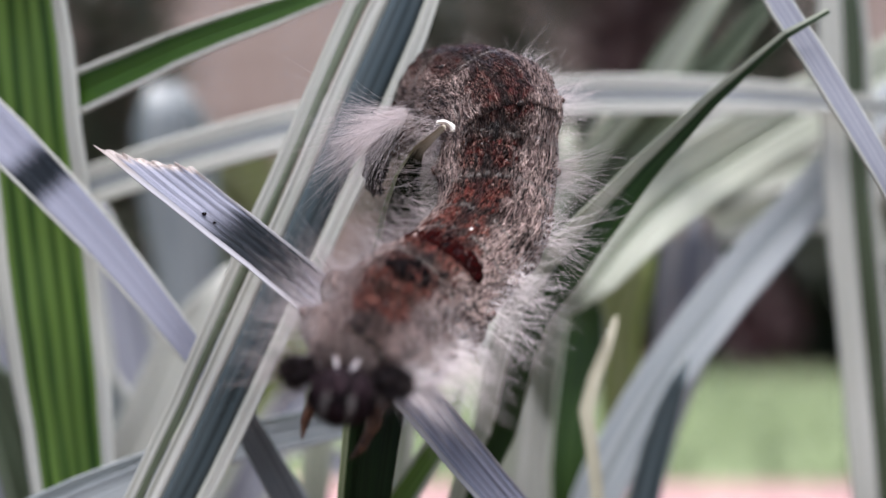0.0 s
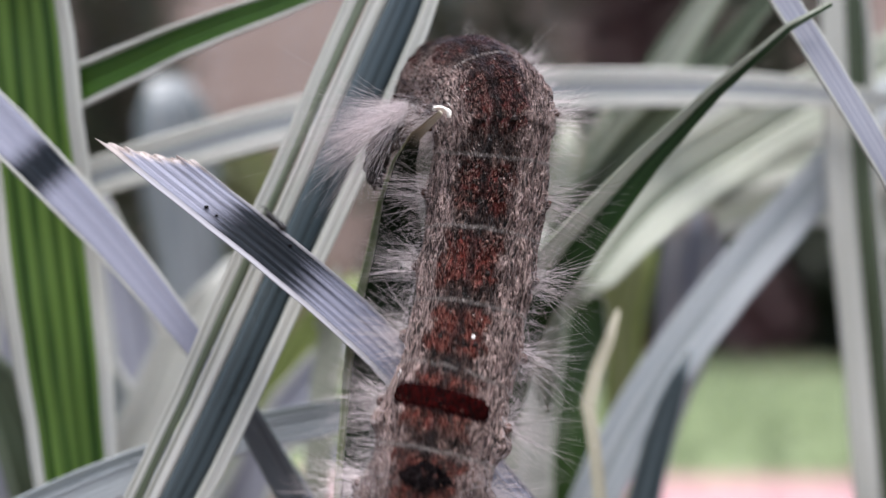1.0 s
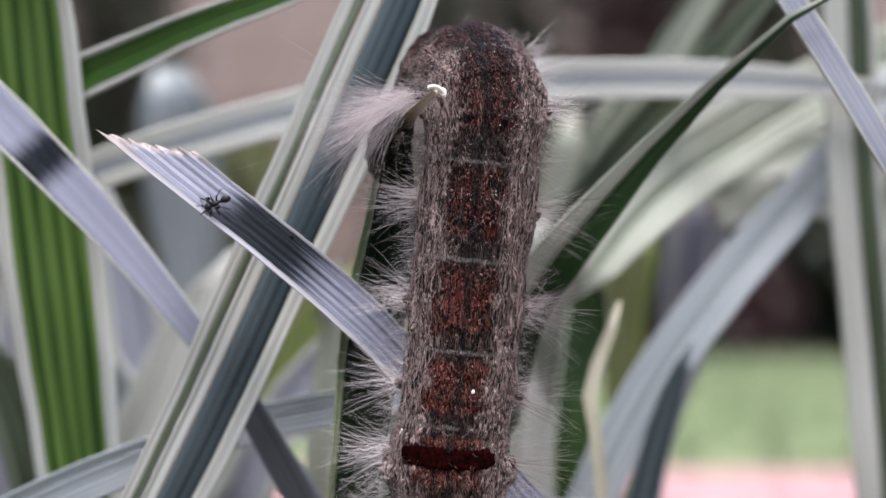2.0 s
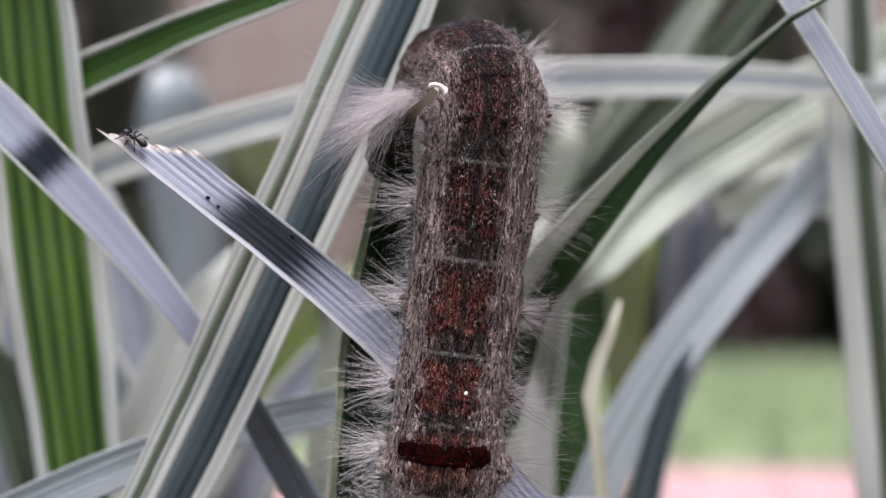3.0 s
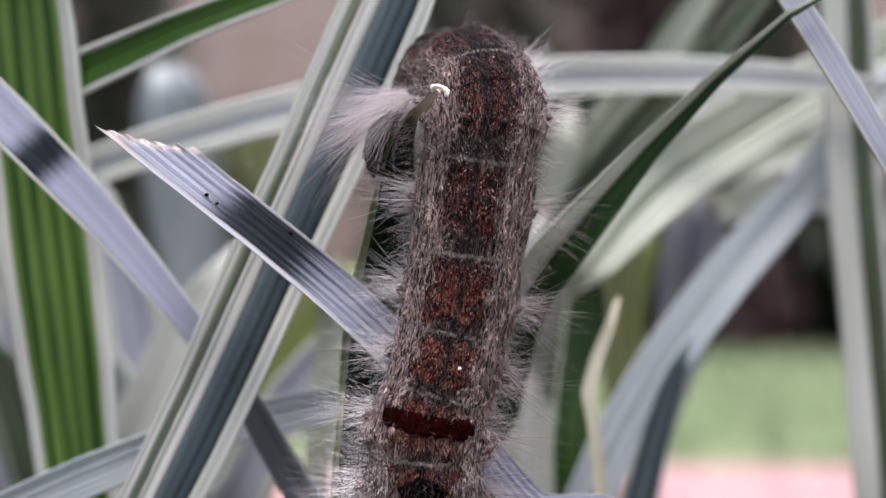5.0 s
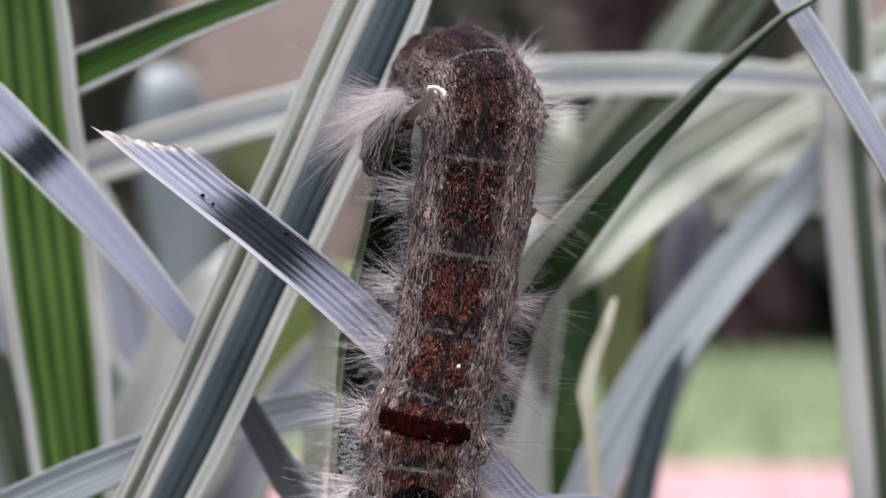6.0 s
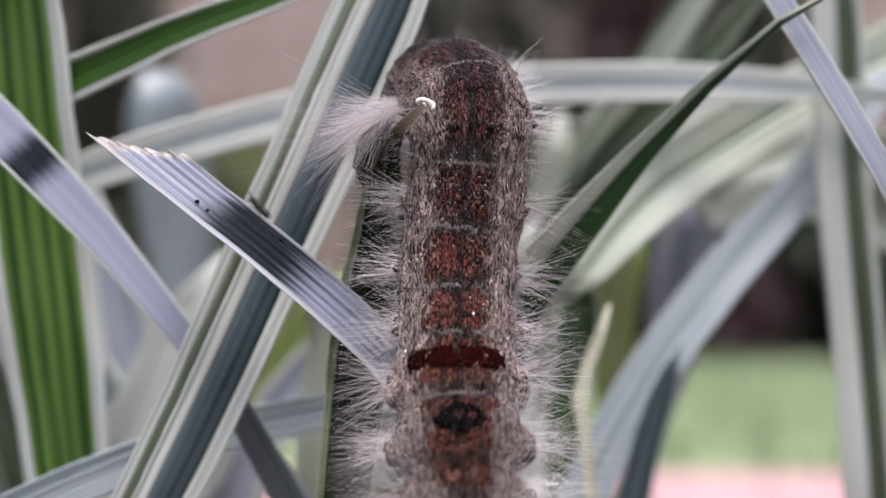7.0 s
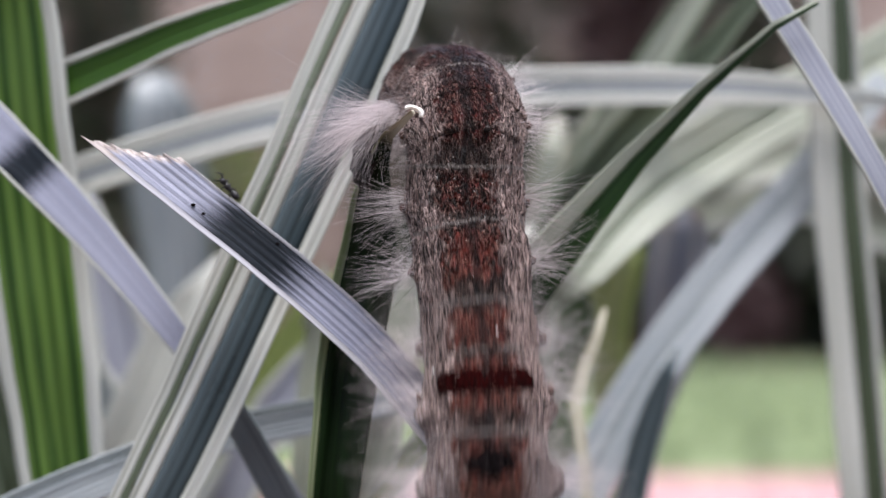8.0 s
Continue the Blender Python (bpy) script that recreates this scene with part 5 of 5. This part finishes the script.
# two small specks on the torn leaf
def speck(x, y, z, r):
    bm = bmesh.new()
    bmesh.ops.create_icosphere(bm, subdivisions=2, radius=r * MM)
    bmesh.ops.scale(bm, vec=(1.3, 0.5, 0.9), verts=bm.verts)
    ob = part("speck", smooth(bm), BLACK, torn_leaf)
    ob.location = (x * MM, y * MM, z * MM)


speck(-18.9, 97.8, 254.3, 0.16)
speck(-18.1, 97.9, 253.6, 0.12)
speck(-12.3, 99.0, 251.2, 0.14)


# ---- the ant ----
def build_ant():
    """A small black ant, head towards +x, feet on z = 0."""
    ant = tagged(new("ant"), "tiny black ant walking on the torn leaf", "ant")
    for name, c, s in (("head", (1.15, 0, 0.55), (0.42, 0.40, 0.34)), ("thorax", (0.35, 0, 0.55), (0.55, 0.33, 0.32)),
                       ("waist", (-0.25, 0, 0.55), (0.20, 0.17, 0.22)), ("abdomen", (-0.95, 0, 0.6), (0.66, 0.42, 0.40))):
        bm = bmesh.new()
        bmesh.ops.create_uvsphere(bm, u_segments=20, v_segments=12, radius=1)
        for v in bm.verts:
            v.co = Vector((v.co.x * s[0] + c[0], v.co.y * s[1] * (1 - 0.2 * v.co.x) + c[1], v.co.z * s[2] + c[2])) * MM
        part(name, smooth(bm), ANT, ant)
    for s in (-1, 1):
        for x, fx in ((0.65, 0.75), (0.35, 0.05), (0.05, -0.8)):
            bm = bmesh.new()
            tube(bm, [(x, s * 0.15, 0.5), (x + fx * 0.4, s * 0.65, 0.95), (x + fx, s * 1.1, 0.3), (x + fx * 1.35, s * 1.3, 0.0)], [0.11, 0.10, 0.08, 0.05], 6)
            bmesh.ops.scale(bm, vec=(MM, MM, MM), verts=bm.verts)
            part("leg", smooth(bm), ANT, ant)
        bm = bmesh.new()
        tube(bm, [(1.4, s * 0.12, 0.65), (1.75, s * 0.42, 1.0), (2.3, s * 0.55, 0.7)], [0.075, 0.065, 0.055], 6)
        bmesh.ops.scale(bm, vec=(MM, MM, MM), verts=bm.verts)
        part("antenna", smooth(bm), ANT, ant)
    ant.scale = (0.72, 0.72, 0.72)
    return ant


ant = build_ant()


# ---- what moves ----
def crawl(x, y, z, heading, roll):
    """The ant's place in millimetres, its heading in the leaf's plane, and its roll: 0 back to the camera, 90 on the edge."""
    return pose(x * MM, y * MM, z * MM, 90, 0, 0) @ pose(0, 0, 0, 0, 0, heading) @ pose(0, 0, 0, roll, 0, 0)


def motions():
    for ring, rows in zip(RINGS, POSES):
        walk(ring, rows)
    walk(HEAD_PART, POSES[32])
    # the gripped leaf gives way a little under the weight
    walk(grip_leaf, [
        (0, pose(0.00082, 0, -0.00145)),
        (0.5, pose(0.00065, 0, -0.00130)),
        (1, pose(0.00041, 0, -0.00089)),
        (1.5, pose(-0.00011, 0, -0.00017)),
        (3, pose(-0.00002, 0, 0.00013)),
        (3.5, pose(0.00000, 0, 0.00000)),
        (4, pose(0.00004, 0, -0.00009)),
        (4.5, pose(0.00013, 0, -0.00017)),
        (6, pose(0.00024, 0, -0.00028)),
        (6.5, pose(-0.00013, 0, -0.00039)),
        (7, pose(-0.00017, 0, -0.00072)),
        (7.5, pose(-0.00052, 0, -0.00109)),
        (8, pose(-0.00074, 0, -0.00100)),
    ])
    walk(ant, [
        (0.0, crawl(-6.0, 100.9, 245.5, 140, 150)),
        (0.6, crawl(-6.7, 100.9, 246.5, 140, 150)),
        (0.8, crawl(-8.8, 100.2, 248.4, 140, 120)),
        (0.9, crawl(-10.8, 99.8, 250.2, 140, 95)),
        (1.0, crawl(-13.8, 99.2, 252.9, 138, 85)),
        (1.2, crawl(-14.8, 99.0, 253.8, 140, 70)),
        (1.35, crawl(-16.3, 98.1, 254.0, 170, 30)),
        (1.5, crawl(-17.9, 97.7, 253.4, 215, 0)),
        (1.7, crawl(-17.8, 97.8, 253.6, 225, 0)),
        (2.2, crawl(-18.3, 97.8, 254.1, 180, 0)),
        (2.8, crawl(-19.6, 97.7, 255.4, 140, 0)),
        (3.0, crawl(-24.7, 97.2, 258.8, 145, 40)),
        (3.25, crawl(-24.5, 97.1, 258.8, 152, 30)),
        (3.5, crawl(-23.8, 97.1, 258.3, 190, 10)),
        (3.8, crawl(-23.0, 97.2, 257.6, 270, 0)),
        (4.0, crawl(-20.0, 97.5, 254.9, 315, 0)),
        (4.2, crawl(-16.2, 97.9, 251.8, 318, 0)),
        (4.4, crawl(-10.8, 98.5, 247.3, 320, 0)),
        (4.5, crawl(-8.7, 98.7, 245.5, 320, 0)),
        (4.6, crawl(-7.0, 98.8, 243.5, 315, 0)),
        (4.7, crawl(-4.7, 99.0, 241.4, 315, 0)),
        (5.0, crawl(-2.0, 99.5, 238.4, 380, 60)),
        (5.4, crawl(-3.0, 100.3, 239.4, 440, 100)),
        (5.8, crawl(-3.1, 100.9, 241.3, 500, 140)),
        (6.5, crawl(-5.3, 100.9, 244.3, 500, 140)),
        (6.8, crawl(-8.6, 100.2, 247.7, 500, 110)),
        (6.9, crawl(-12.3, 99.5, 251.3, 500, 95)),
        (7.0, crawl(-14.4, 99.2, 253.6, 495, 85)),
        (7.2, crawl(-15.9, 99.1, 255.2, 460, 85)),
        (7.5, crawl(-15.6, 99.2, 255.3, 455, 85)),
        (7.8, crawl(-15.9, 99.1, 255.0, 480, 85)),
        (8.0, crawl(-16.5, 99.0, 255.4, 490, 85)),
    ])


motions()
